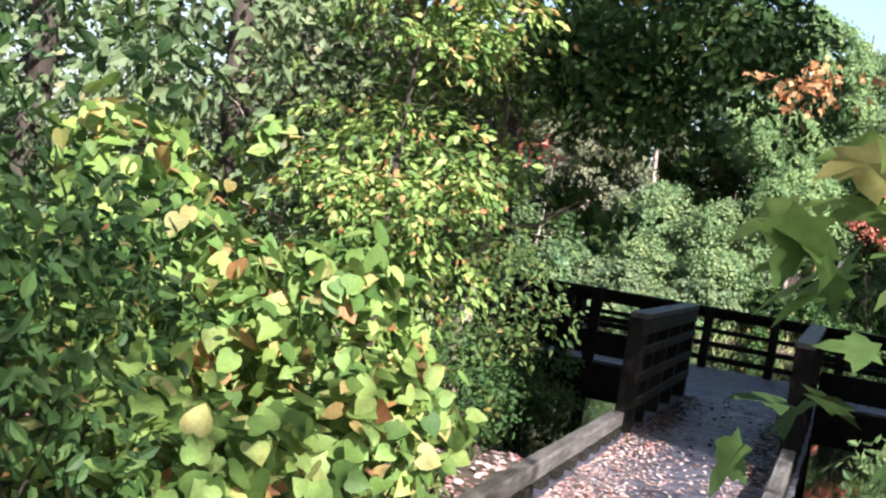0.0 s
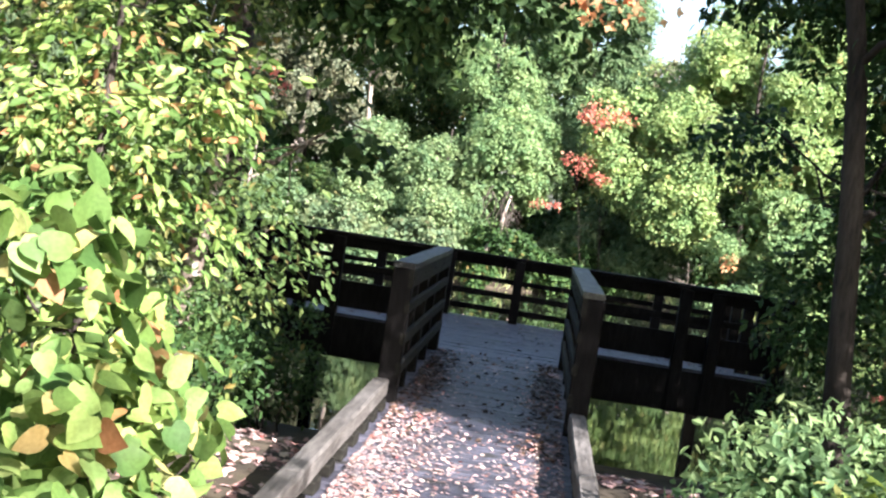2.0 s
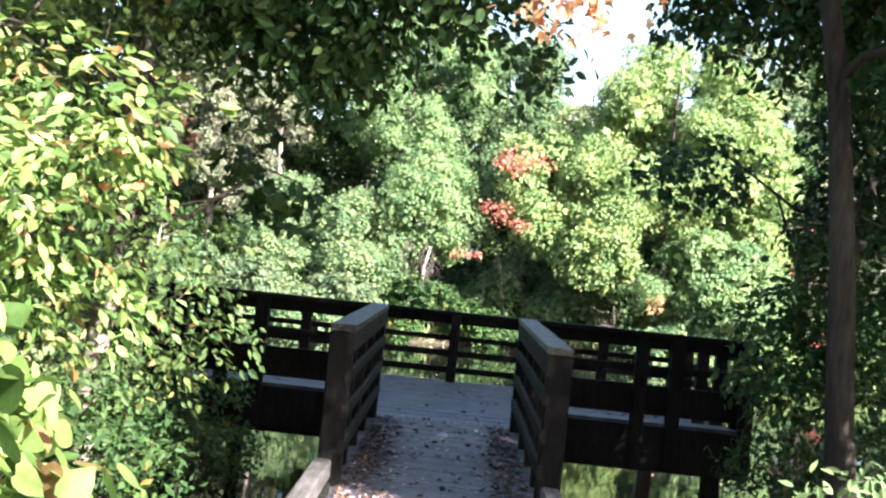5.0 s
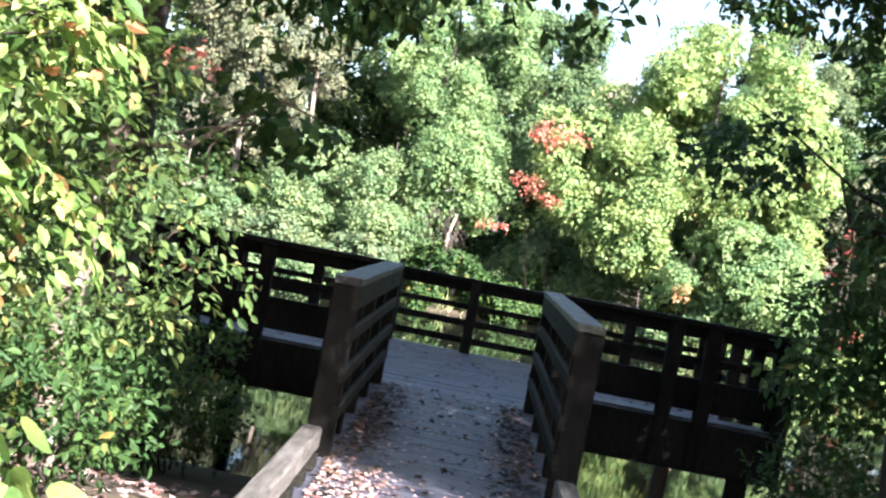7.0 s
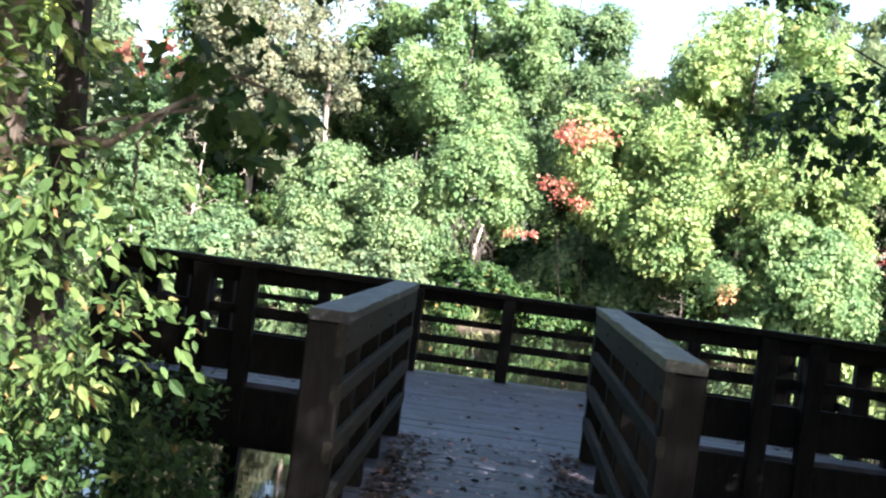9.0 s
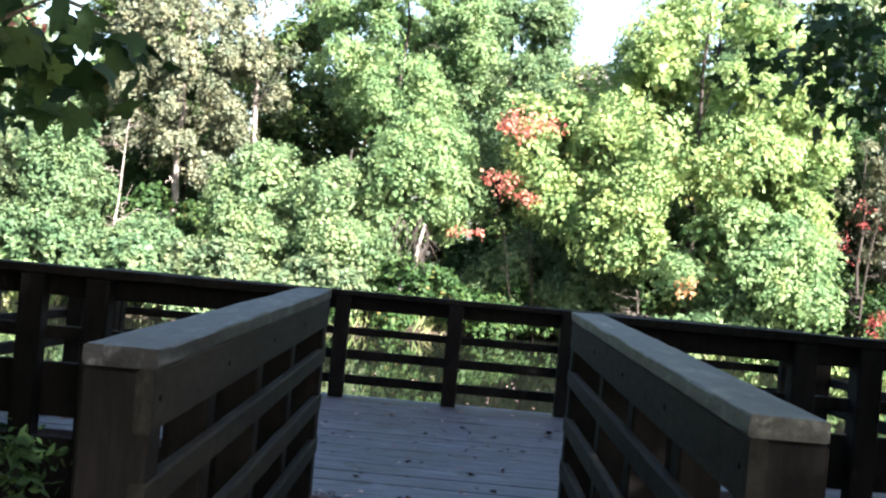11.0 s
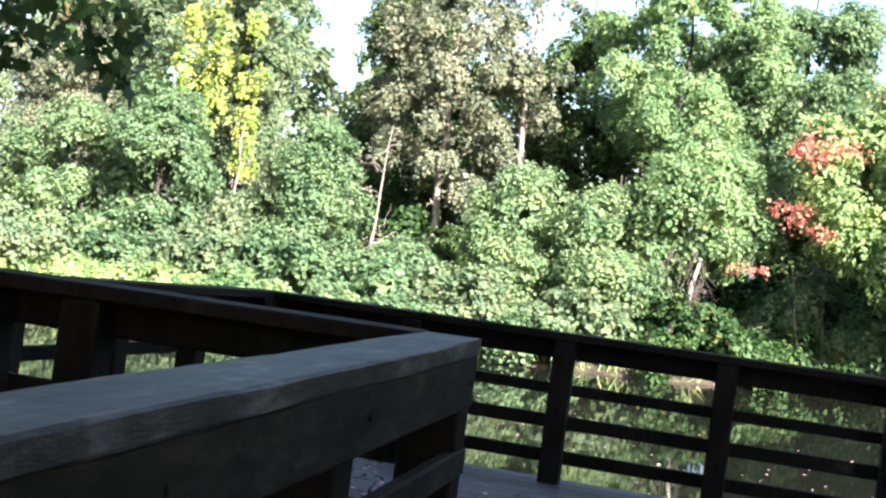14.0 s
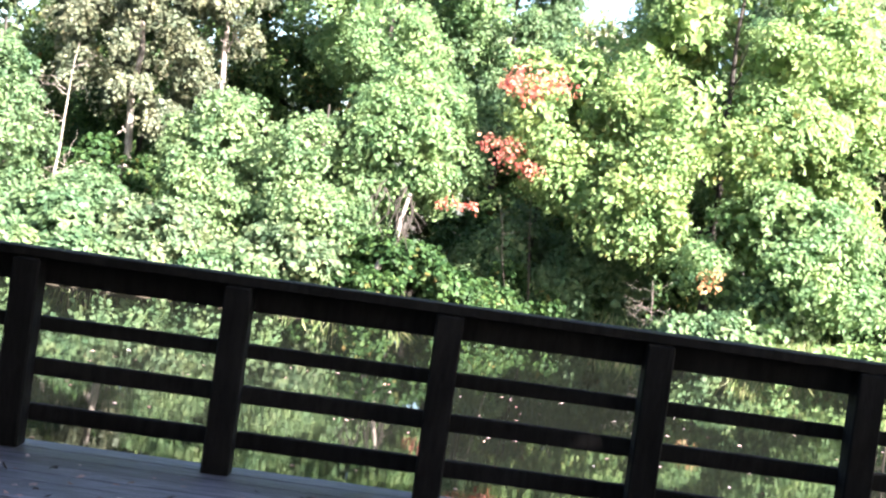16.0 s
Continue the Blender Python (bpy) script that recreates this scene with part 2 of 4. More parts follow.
LEAVES = {
    "oval": ([(0, 0, 0), (0.28, 0.45, 0.05), (0, 1, -0.04), (-0.28, 0.45, 0.05)], [(0, 1, 2), (0, 2, 3)]),
    "spray": ([(0, 0, 0), (0.42, 0.45, 0.04), (0, 1, -0.03), (-0.42, 0.45, 0.04)], [(0, 1, 2), (0, 2, 3)]),
    "leaf": ([(0, 0, 0), (0.21, 0.26, 0.05), (0.23, 0.58, 0.05), (0, 1, -0.05), (-0.23, 0.58, 0.05), (-0.21, 0.26, 0.05)], [(0, 1, 2), (0, 2, 3), (0, 3, 4), (0, 4, 5)]),
    "heart": ([(0, 0.07, 0), (0.2, -0.03, 0.03), (0.38, 0.06, 0.06), (0.46, 0.27, 0.07), (0.41, 0.5, 0.05), (0.22, 0.77, 0.0), (0, 1, -0.13), (-0.22, 0.77, 0.0), (-0.41, 0.5, 0.05), (-0.46, 0.27, 0.07), (-0.38, 0.06, 0.06), (-0.2, -0.03, 0.03), (0, 0.42, -0.03)],
              [(i, (i + 1) % 12, 12) for i in range(12)]),
    "scrap": ([(0, 0, 0), (0.32, -0.06, 0.02), (0.24, 0.2, 0.02), (0.62, 0.42, -0.06), (0.26, 0.5, 0.02), (0, 1, -0.1), (-0.26, 0.5, 0.02), (-0.62, 0.42, -0.06), (-0.24, 0.2, 0.02), (-0.32, -0.06, 0.02), (0, 0.35, 0.03)],
              [(i, (i + 1) % 10, 10) for i in range(10)]),
    "maple": ([(0, 0, 0), (0.12, -0.05, 0.01), (0.33, -0.1, 0), (0.29, 0.08, 0.02), (0.45, 0.16, 0.01), (0.66, 0.36, -0.05), (0.43, 0.4, 0), (0.36, 0.5, 0), (0.21, 0.48, 0.02), (0.19, 0.72, 0), (0, 1, -0.08),
               (-0.19, 0.72, 0), (-0.21, 0.48, 0.02), (-0.36, 0.5, 0), (-0.43, 0.4, 0), (-0.66, 0.36, -0.05), (-0.45, 0.16, 0.01), (-0.29, 0.08, 0.02), (-0.33, -0.1, 0), (-0.12, -0.05, 0.01), (0, 0.32, 0.01)],
              [(i, (i + 1) % 20, 20) for i in range(20)]),
    "blade": ([(-0.03, 0, 0), (0.03, 0, 0), (0.012, 0.6, 0.06), (0, 1, 0.2)], [(0, 1, 2), (0, 2, 3)]),
}


def unit(v):
    return v / np.maximum(np.linalg.norm(v, axis=1, keepdims=True), 1e-6)


def scatter(name, shape, at, ahead, normal, size, mat):
    """Leaves of one shape at many places: each points ahead, faces its normal and has its size."""
    tv, tf = np.array(LEAVES[shape][0]), np.array(LEAVES[shape][1])
    a = unit(ahead)
    n = unit(normal - (normal * a).sum(1, keepdims=True) * a)
    s = np.cross(a, n)
    v = at[:, None] + size[:, None, None] * (tv[None, :, :1] * s[:, None] + tv[None, :, 1:2] * a[:, None] + tv[None, :, 2:] * n[:, None])
    f = tf[None] + (np.arange(len(at)) * len(tv))[:, None, None]
    me = mesh_of(name, v.reshape(-1, 3), f.reshape(-1, 3), mat, shape in ("maple", "heart"))
    return me


def crown(centre, radii, clumps, each, spread, size, shape, mat, name="foliage", hollow=0.5, droop=0.35, flat=0.7, ragged=0.3):
    """Leaves on the shells of uneven lobes that crowd the outside of an ellipsoid, with gaps between the lobes."""
    lobes = max(5, clumps // 3)
    d = unit(rng.normal(size=(lobes, 3)))
    r = hollow + (1 - hollow) * rng.random((lobes, 1)) ** 0.6
    r *= 1 + 0.2 * np.sin(d[:, :1] * 7 + d[:, 2:] * 5 + clumps)
    c = np.array(centre) + d * r * np.array(radii)
    grow = rng.uniform(1.1, 2.5, lobes)
    n = (each * 3.2 * (grow / 1.8) ** 2).astype(int) + 1
    own, out = np.repeat(c, n, 0), np.repeat(d, n, 0)
    rad = np.repeat(spread * grow[:, None], n, 0)
    way = unit(rng.normal(size=own.shape) + np.array((0, 0, 0.3)) + out * 0.55)
    off = way * rad * (rng.uniform(0.45, 1.12, (len(own), 1)) ** 0.5) * (1 + 0.35 * np.sin(way[:, :1] * 9 + own[:, :1] * 5) * np.cos(way[:, 1:2] * 8 + own[:, 2:]))
    off *= np.array((1, 1, flat))
    normal = way + out * 0.15 + rng.normal(size=off.shape) * ragged + np.array((0, 0, 0.3))
    ahead = way * 0.3 + out * 0.2 + rng.normal(size=off.shape) * 0.7 - np.array((0, 0, droop))
    sizes = size * rng.uniform(0.6, 1.35, len(own))
    return scatter(name, shape, own + off, ahead, normal, sizes, mat)


def sprays(centre, radii, lobes, per, leaves, lobe_r, spray_r, size, shape, mat, name="crown", hollow=0.6, droop=0.3, flat=0.85, low=-1.0, inner=0, level=0.5, ragged=0.55):
    """Leafy twigs: uneven lobes round an ellipsoid carry fans of leaves, each fan lying one way, with dark gaps between."""
    d = unit(rng.normal(size=(lobes * 3, 3)))
    d = d[d[:, 2] > low][:lobes]
    c = np.array(centre) + d * (hollow + (1 - hollow) * rng.random((len(d), 1)) ** 0.6) * np.array(radii)
    lr = lobe_r * rng.uniform(0.55, 1.35, (len(d), 1))
    k = np.repeat(np.arange(len(d)), per)
    way = unit(rng.normal(size=(len(k), 3)) + d[k] * 0.9 + np.array((0, 0, 0.35)))
    root = c[k] + way * lr[k] * np.array((1, 1, flat)) * rng.uniform(0.72, 1.08, (len(k), 1))
    face = unit(way + np.array((0, 0, level)) + rng.normal(size=way.shape) * 0.28)
    axis = way * 0.6 + rng.normal(size=way.shape) * 0.55 - np.array((0, 0, droop))
    axis = unit(axis - (axis * face).sum(1, keepdims=True) * face)
    side = np.cross(axis, face)
    q = np.repeat(np.arange(len(k)), leaves)
    u, v = rng.uniform(-0.75, 1.0, (len(q), 1)), rng.uniform(-1, 1, (len(q), 1))
    wide = 0.62 * (1 - 0.45 * np.abs(u))
    reach = spray_r * rng.uniform(0.7, 1.25, (len(k), 1))[q]
    at = root[q] + reach * (axis[q] * u + side[q] * v * wide + face[q] * (rng.normal(size=u.shape) * 0.13 - 0.22 * u * u))
    ahead = axis[q] * 0.8 + side[q] * np.sign(v) * 0.7 + rng.normal(size=at.shape) * 0.3 - np.array((0, 0, droop * 0.5))
    normal = face[q] + rng.normal(size=at.shape) * ragged
    sizes = size * rng.uniform(0.6, 1.3, len(at))
    if inner:
        i = np.repeat(np.arange(len(d)), inner)
        w = unit(rng.normal(size=(len(i), 3)))
        at = np.concatenate([at, c[i] + w * lr[i] * rng.uniform(0.3, 0.72, (len(i), 1))])
        ahead, normal = np.concatenate([ahead, rng.normal(size=w.shape)]), np.concatenate([normal, w + rng.normal(size=w.shape) * 0.3])
        sizes = np.concatenate([sizes, lobe_r * rng.uniform(0.25, 0.45, len(i))])
    return scatter(name, shape, at, ahead, normal, sizes, mat)


def tube(bm, path, radii, sides=8):
    rings = []
    path = [Vector(p) for p in path]
    whole = (path[-1] - path[0]).normalized()
    ref = Vector((1, 0, 0)) if abs(whole.x) < 0.7 else Vector((0, 0, 1))
    for i, (p, r) in enumerate(zip(path, radii)):
        way = (path[min(i + 1, len(path) - 1)] - path[max(i - 1, 0)]).normalized()
        u = (ref - way * ref.dot(way)).normalized()
        w = way.cross(u)
        rings.append([bm.verts.new(p + u * (math.cos(a) * r) + w * (math.sin(a) * r)) for a in (2 * math.pi * k / sides for k in range(sides))])
    for a, b in zip(rings, rings[1:]):
        for k in range(sides):
            bm.faces.new((a[k], a[(k + 1) % sides], b[(k + 1) % sides], b[k])).smooth = True
    bm.faces.new(rings[-1])
    return bm


def bent(start, end, n=6, wobble=0.06):
    start, end = Vector(start), Vector(end)
    size = (end - start).length * wobble
    return [start.lerp(end, i / n) + Vector(rng.normal(size=3) * size * (0 if i in (0, n) else 1)) for i in range(n + 1)]


def tree(name, x, y, z, height, radius, lean, bark, crowns, label, limbs=5, spread=2.0, start=0.45, group=""):
    """Tapered trunk, limbs, and crowns given as (centre, radii, clumps, each, spread, size, shape, material), places relative to the foot."""
    t = thing(name, x, y, z, label, "tree", group)
    top = Vector((lean[0], lean[1], height))
    path = bent((0, 0, -0.15), top, 8, 0.006)
    radii = [radius * (1.25 if i == 0 else 1 - 0.85 * i / 8) for i in range(9)]
    part("trunk", tube(bmesh.new(), path, radii, 10), bark, t)
    for i in range(limbs):
        k = start + (0.95 - start) * (i + rng.random()) / limbs
        p = path[int(k * 8)]
        a = rng.random() * 2 * math.pi
        e = p + Vector((math.cos(a) * spread, math.sin(a) * spread, spread * rng.uniform(0.1, 0.7))) * rng.uniform(0.6, 1.1)
        r = radius * (1 - 0.8 * k) * 0.5
        bm = tube(bmesh.new(), bent(p, e, 5, 0.07), [r, r * 0.85, r * 0.7, r * 0.5, r * 0.35, r * 0.15], 6)
        for _ in range(3):
            q = p.lerp(e, rng.uniform(0.4, 0.9))
            tube(bm, bent(q, q + Vector(rng.normal(size=3)) * spread * 0.28, 3, 0.1), [r * 0.35, r * 0.25, r * 0.17, r * 0.08], 5)
        part("limb", bm, bark, t)
    for c in crowns:
        under(new("crown", c if isinstance(c, bpy.types.Mesh) else crown(*c)), t)
    return t


def shrub(x, y, z, label, crowns, stems=6, reach=1.0, bark=None, name="shrub", splay=0.5):
    t = thing(name, x, y, z, label, "shrub")
    for _ in range(stems):
        a = rng.random() * 6.28
        e = Vector((math.cos(a) * reach * splay, math.sin(a) * reach * splay, reach * rng.uniform(0.6, 1.0)))
        part("stem", tube(bmesh.new(), bent((math.cos(a) * 0.1, math.sin(a) * 0.1, -0.1), e, 4, 0.06), [0.014, 0.012, 0.01, 0.007, 0.004], 5), bark or BARK, t)
    for c in crowns:
        under(new("foliage", c if isinstance(c, bpy.types.Mesh) else crown(*c)), t)
    return t


# ---- ground and water ----
POND = -1.27


def shore_near(x):
    return 5.0 + 0.35 * math.sin(x * 0.9) + max(0, abs(x) - 5) * 0.3


def shore_far(x):
    return 30.5 + 1.2 * math.sin(x * 0.35 + 1) + (0.04 * max(0, x)) - 0.05 * max(0, -x) + 3.2 * math.exp(-((x - 2.9) / 2.2) ** 2)


def ground_z(x, y):
    near, far = shore_near(max(-20, min(20, x))), shore_far(max(-40, min(40, x)))
    bump = 0.10 * noise.noise((x * 0.5, y * 0.5, 0)) + 0.04 * noise.noise((x * 2.1, y * 2.1, 3))
    if y < (near + far) / 2:
        d = near - y
        z = POND + (max(-0.9, d * 0.45) if d < 0 else min(1.02, d * 0.17)) + bump * min(1, max(0, d))
        if abs(x) < 1.1:
            z = min(z, -0.26)
        if y < -7.2 and abs(x - 0.3) < 2.0:
            z = max(z, -0.05)
        return z
    d = y - far
    return POND + (max(-0.9, d * 0.4) if d < 0 else min(0.55, d * 0.3) + max(0, min(60, d - 6)) * 0.012) + bump * min(1, max(0, d))


def axis(low, high, fine):
    core = np.arange(low, high + fine / 2, fine)
    far = 2 ** (np.arange(1, 10)) * fine * 1.6
    return np.concatenate([low - far[::-1], core, high + far])


gx, gy = axis(-26, 26, 0.65), axis(-16, 46, 0.55)
gv = [(x, y, ground_z(x, y)) for y in gy for x in gx]
w = len(gx)
gf = [(j * w + i, j * w + i + 1, (j + 1) * w + i + 1, (j + 1) * w + i) for j in range(len(gy) - 1) for i in range(w - 1)]
tagged(new("ground", mesh_of("ground", gv, gf, SOIL, True)), "leafy brown earth of the pond banks", "ground", kind="structure")
wv = [(-70, -3, POND), (70, -3, POND), (70, 48, POND), (-70, 48, POND)]
tagged(new("water", mesh_of("water", wv, [(0, 1, 2, 3)], WATER)), "still dark pond water with tree reflections", "water", kind="structure")

# ---- boardwalk and viewing deck ----
HW = 0.63          # half the clear width of the walk
NEAR, FRONT = 3.6, 7.587
HALF = 2.92        # half the width of the deck


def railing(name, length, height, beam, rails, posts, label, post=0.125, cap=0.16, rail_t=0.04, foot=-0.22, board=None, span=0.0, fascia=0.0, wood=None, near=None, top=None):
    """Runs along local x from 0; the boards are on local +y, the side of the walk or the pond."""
    wood = wood or SHADEDARK
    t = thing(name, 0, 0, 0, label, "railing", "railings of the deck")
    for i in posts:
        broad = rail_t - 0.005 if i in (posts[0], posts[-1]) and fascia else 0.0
        # Posts take the near-black copy for the shade behind the boards.
        part("post", timber(i - post / 2, i + post / 2, -post, broad, foot, height - 0.05, 0.008), wood if broad and i == near else SHADEDARK, t)
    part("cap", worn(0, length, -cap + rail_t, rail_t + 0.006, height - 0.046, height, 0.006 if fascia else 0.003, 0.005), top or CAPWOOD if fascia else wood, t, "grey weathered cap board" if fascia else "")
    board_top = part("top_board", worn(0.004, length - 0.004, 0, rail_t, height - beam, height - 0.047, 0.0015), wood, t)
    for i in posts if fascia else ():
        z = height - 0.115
        part("bolt", tube(bmesh.new(), [(i, rail_t - 0.01, z), (i, rail_t + 0.003, z), (i, rail_t + 0.005, z)], [0.009, 0.009, 0.006], 8), SHADEDARK, board_top, "rusted black bolt head")
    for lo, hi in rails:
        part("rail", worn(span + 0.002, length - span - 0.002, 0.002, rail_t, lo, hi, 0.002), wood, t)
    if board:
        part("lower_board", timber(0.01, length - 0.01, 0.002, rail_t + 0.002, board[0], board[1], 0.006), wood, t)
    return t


SIDE = [(0.69, 0.77), (0.45, 0.535), (0.22, 0.31)]
LOW = [(0.52, 0.587), (0.313, 0.395), (0.103, 0.183)]
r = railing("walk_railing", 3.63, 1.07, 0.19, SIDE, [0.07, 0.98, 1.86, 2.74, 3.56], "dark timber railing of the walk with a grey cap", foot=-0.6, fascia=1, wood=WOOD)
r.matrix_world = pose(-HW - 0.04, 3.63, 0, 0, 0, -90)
r = railing("walk_railing", 3.82, 1.07, 0.19, SIDE, [0.07, 0.98, 1.86, 2.74, 3.755], "dark timber railing of the walk with pale cap", foot=-0.6, fascia=1, wood=WOOD, top=SUNCAP)
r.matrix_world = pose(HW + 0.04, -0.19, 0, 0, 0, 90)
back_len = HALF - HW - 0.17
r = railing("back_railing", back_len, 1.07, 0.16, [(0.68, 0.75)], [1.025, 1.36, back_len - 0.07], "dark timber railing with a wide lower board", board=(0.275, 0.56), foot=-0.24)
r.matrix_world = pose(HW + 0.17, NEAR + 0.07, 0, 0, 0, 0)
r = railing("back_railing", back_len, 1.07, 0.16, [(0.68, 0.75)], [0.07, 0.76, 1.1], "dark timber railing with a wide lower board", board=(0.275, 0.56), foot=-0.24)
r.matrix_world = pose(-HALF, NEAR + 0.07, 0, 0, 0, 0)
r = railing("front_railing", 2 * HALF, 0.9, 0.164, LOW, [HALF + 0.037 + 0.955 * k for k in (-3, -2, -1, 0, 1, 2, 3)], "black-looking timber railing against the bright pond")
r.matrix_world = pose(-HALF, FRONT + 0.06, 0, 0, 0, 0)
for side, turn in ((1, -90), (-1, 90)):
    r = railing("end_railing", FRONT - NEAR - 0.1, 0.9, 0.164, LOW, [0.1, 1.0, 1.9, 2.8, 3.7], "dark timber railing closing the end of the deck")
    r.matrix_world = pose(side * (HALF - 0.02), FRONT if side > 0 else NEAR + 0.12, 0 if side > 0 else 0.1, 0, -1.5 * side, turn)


# low plank benches and toe boards of the back bays
for x0, x1 in ((HW + 0.18, HALF), (-HALF, -HW - 0.18)):
    t = thing("low_bench", (x0 + x1) / 2, NEAR, 0, "low grey plank bench with a dark toe board behind", "bench", "benches of the deck")
    half = (x1 - x0) / 2
    for k in range(2):
        part("seat_plank", worn(-half + 0.01, half - 0.01, 0.13 + k * 0.15, 0.273 + k * 0.15, 0.16, 0.2, 0.002, 0.005), PLANK, t, "grey weathered plank")
    part("toe_board", worn(-half, half, -0.03, 0.012, -0.24, 0.185, 0.002), SHADEDARK, t, "near-black board")
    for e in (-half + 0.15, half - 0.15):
        part("foot", timber(e - 0.04, e + 0.04, 0.14, 0.4, 0.003, 0.158, 0.005), SHADEDARK, t)

# kerbs, joists and piles
for x in (-1, 1):
    k = thing("kerb_rail", x * (HW + 0.1), 0, 0, "pale weathered kerb timber on spacer blocks beside the walk", "kerb", "kerbs of the walk")
    for y0, y1 in ((-3.3, -0.12 if x < 0 else -0.32), (-6.9, -3.31)):
        beam = part("kerb_timber", worn(0, y1 - y0, -0.042, 0.075, 0.075, 0.2, 0.006, 0.014), KERB, k)
        beam.matrix_local = pose(0, y0, 0, 0, 0, 90)
    for i in range(16):
        part("spacer_block", timber(-0.06, 0.06, -6.8 + i * 0.425, -6.62 + i * 0.425, 0.0, 0.073, 0.006), WOOD, k)
deck = tagged(new("deck_floor"), "grey weathered plank floor of boardwalk and deck", "floor", kind="structure")


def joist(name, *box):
    part(name, timber(*box), SHADEDARK, deck)


# Joists and piles are coloured near-black for the shade under the deck.
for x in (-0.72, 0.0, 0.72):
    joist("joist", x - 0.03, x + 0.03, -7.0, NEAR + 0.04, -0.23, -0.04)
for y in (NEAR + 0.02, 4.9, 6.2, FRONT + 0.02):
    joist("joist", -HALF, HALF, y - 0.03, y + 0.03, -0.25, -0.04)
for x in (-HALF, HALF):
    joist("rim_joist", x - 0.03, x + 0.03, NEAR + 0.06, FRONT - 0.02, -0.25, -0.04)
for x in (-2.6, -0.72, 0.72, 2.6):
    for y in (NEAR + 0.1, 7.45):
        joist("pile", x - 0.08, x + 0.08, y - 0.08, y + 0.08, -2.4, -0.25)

# ---- trees and shrubs of the near bank ----
G = ground_z
# blotched tree beside the deck, with layered sprays; leaf colours hold sun and shade
tree("elm_tree", -2.5, 0.5, G(-2.5, 0.5), 9.0, 0.1, (0.25, 0.2), BLOTCHBARK, [
    sprays((0.2, -0.5, 1.9), (0.85, 0.5, 1.3), 22, 7, 13, 0.3, 0.26, 0.075, "leaf", MID, hollow=0.2, flat=0.5, level=1.2, ragged=0.6),
    sprays((-0.7, -0.9, 2.7), (1.4, 1.1, 1.5), 52, 8, 13, 0.32, 0.3, 0.08, "leaf", MID, hollow=0.2, flat=0.5, level=1.2, ragged=0.6),
    sprays((-0.15, 0.2, 1.45), (0.6, 0.7, 1.1), 24, 7, 13, 0.3, 0.24, 0.07, "leaf", MID, hollow=0.2, flat=0.5, level=1.2, ragged=0.6),
    sprays((0.1, -0.3, 3.4), (1.1, 0.8, 0.9), 26, 8, 13, 0.3, 0.28, 0.08, "leaf", SPRING, hollow=0.2, flat=0.5, level=1.2, ragged=0.6),
    ((-1.6, 0.9, 6.4), (1.8, 1.8, 1.6), 90, 34, 0.26, 0.1, "leaf", DARKSHADE, "crown", 0.3),
    ((1.1, 0.8, 2.5), (0.3, 0.4, 0.3), 20, 6, 0.12, 0.11, "maple", DARKSHADE, "crown", 0.2),
], "slim tree with blotched bark and layered green sprays", 7, 1.6, 0.3)
tree("young_tree", -1.95, -3.3, G(-1.95, -3.3), 4.2, 0.035, (0.1, 0.1), BARK, [
    sprays((0.15, 0.0, 2.2), (0.65, 0.55, 1.0), 44, 7, 12, 0.24, 0.24, 0.072, "leaf", LIME, hollow=0.2, flat=0.5, level=1.2, ragged=0.6),
    sprays((0.1, 0.1, 3.5), (0.8, 0.6, 0.7), 36, 7, 12, 0.24, 0.24, 0.072, "leaf", LIME, hollow=0.2, flat=0.5, level=1.2, ragged=0.6),
], "slim young tree with layered yellow-green sprays", 6, 0.7, 0.3)
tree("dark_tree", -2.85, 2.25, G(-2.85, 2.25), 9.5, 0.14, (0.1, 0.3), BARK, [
    ((1.8, -1.9, 4.3), (1.3, 1.0, 0.75), 200, 40, 0.24, 0.1, "leaf", DARKSHADE, "crown", 0.2),
    ((-0.3, 0.0, 7.2), (2.4, 2.4, 2.0), 200, 40, 0.3, 0.11, "leaf", DARKSHADE, "crown", 0.3),
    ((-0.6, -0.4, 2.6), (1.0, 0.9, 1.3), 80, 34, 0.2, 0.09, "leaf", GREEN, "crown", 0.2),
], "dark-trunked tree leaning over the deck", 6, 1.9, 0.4)
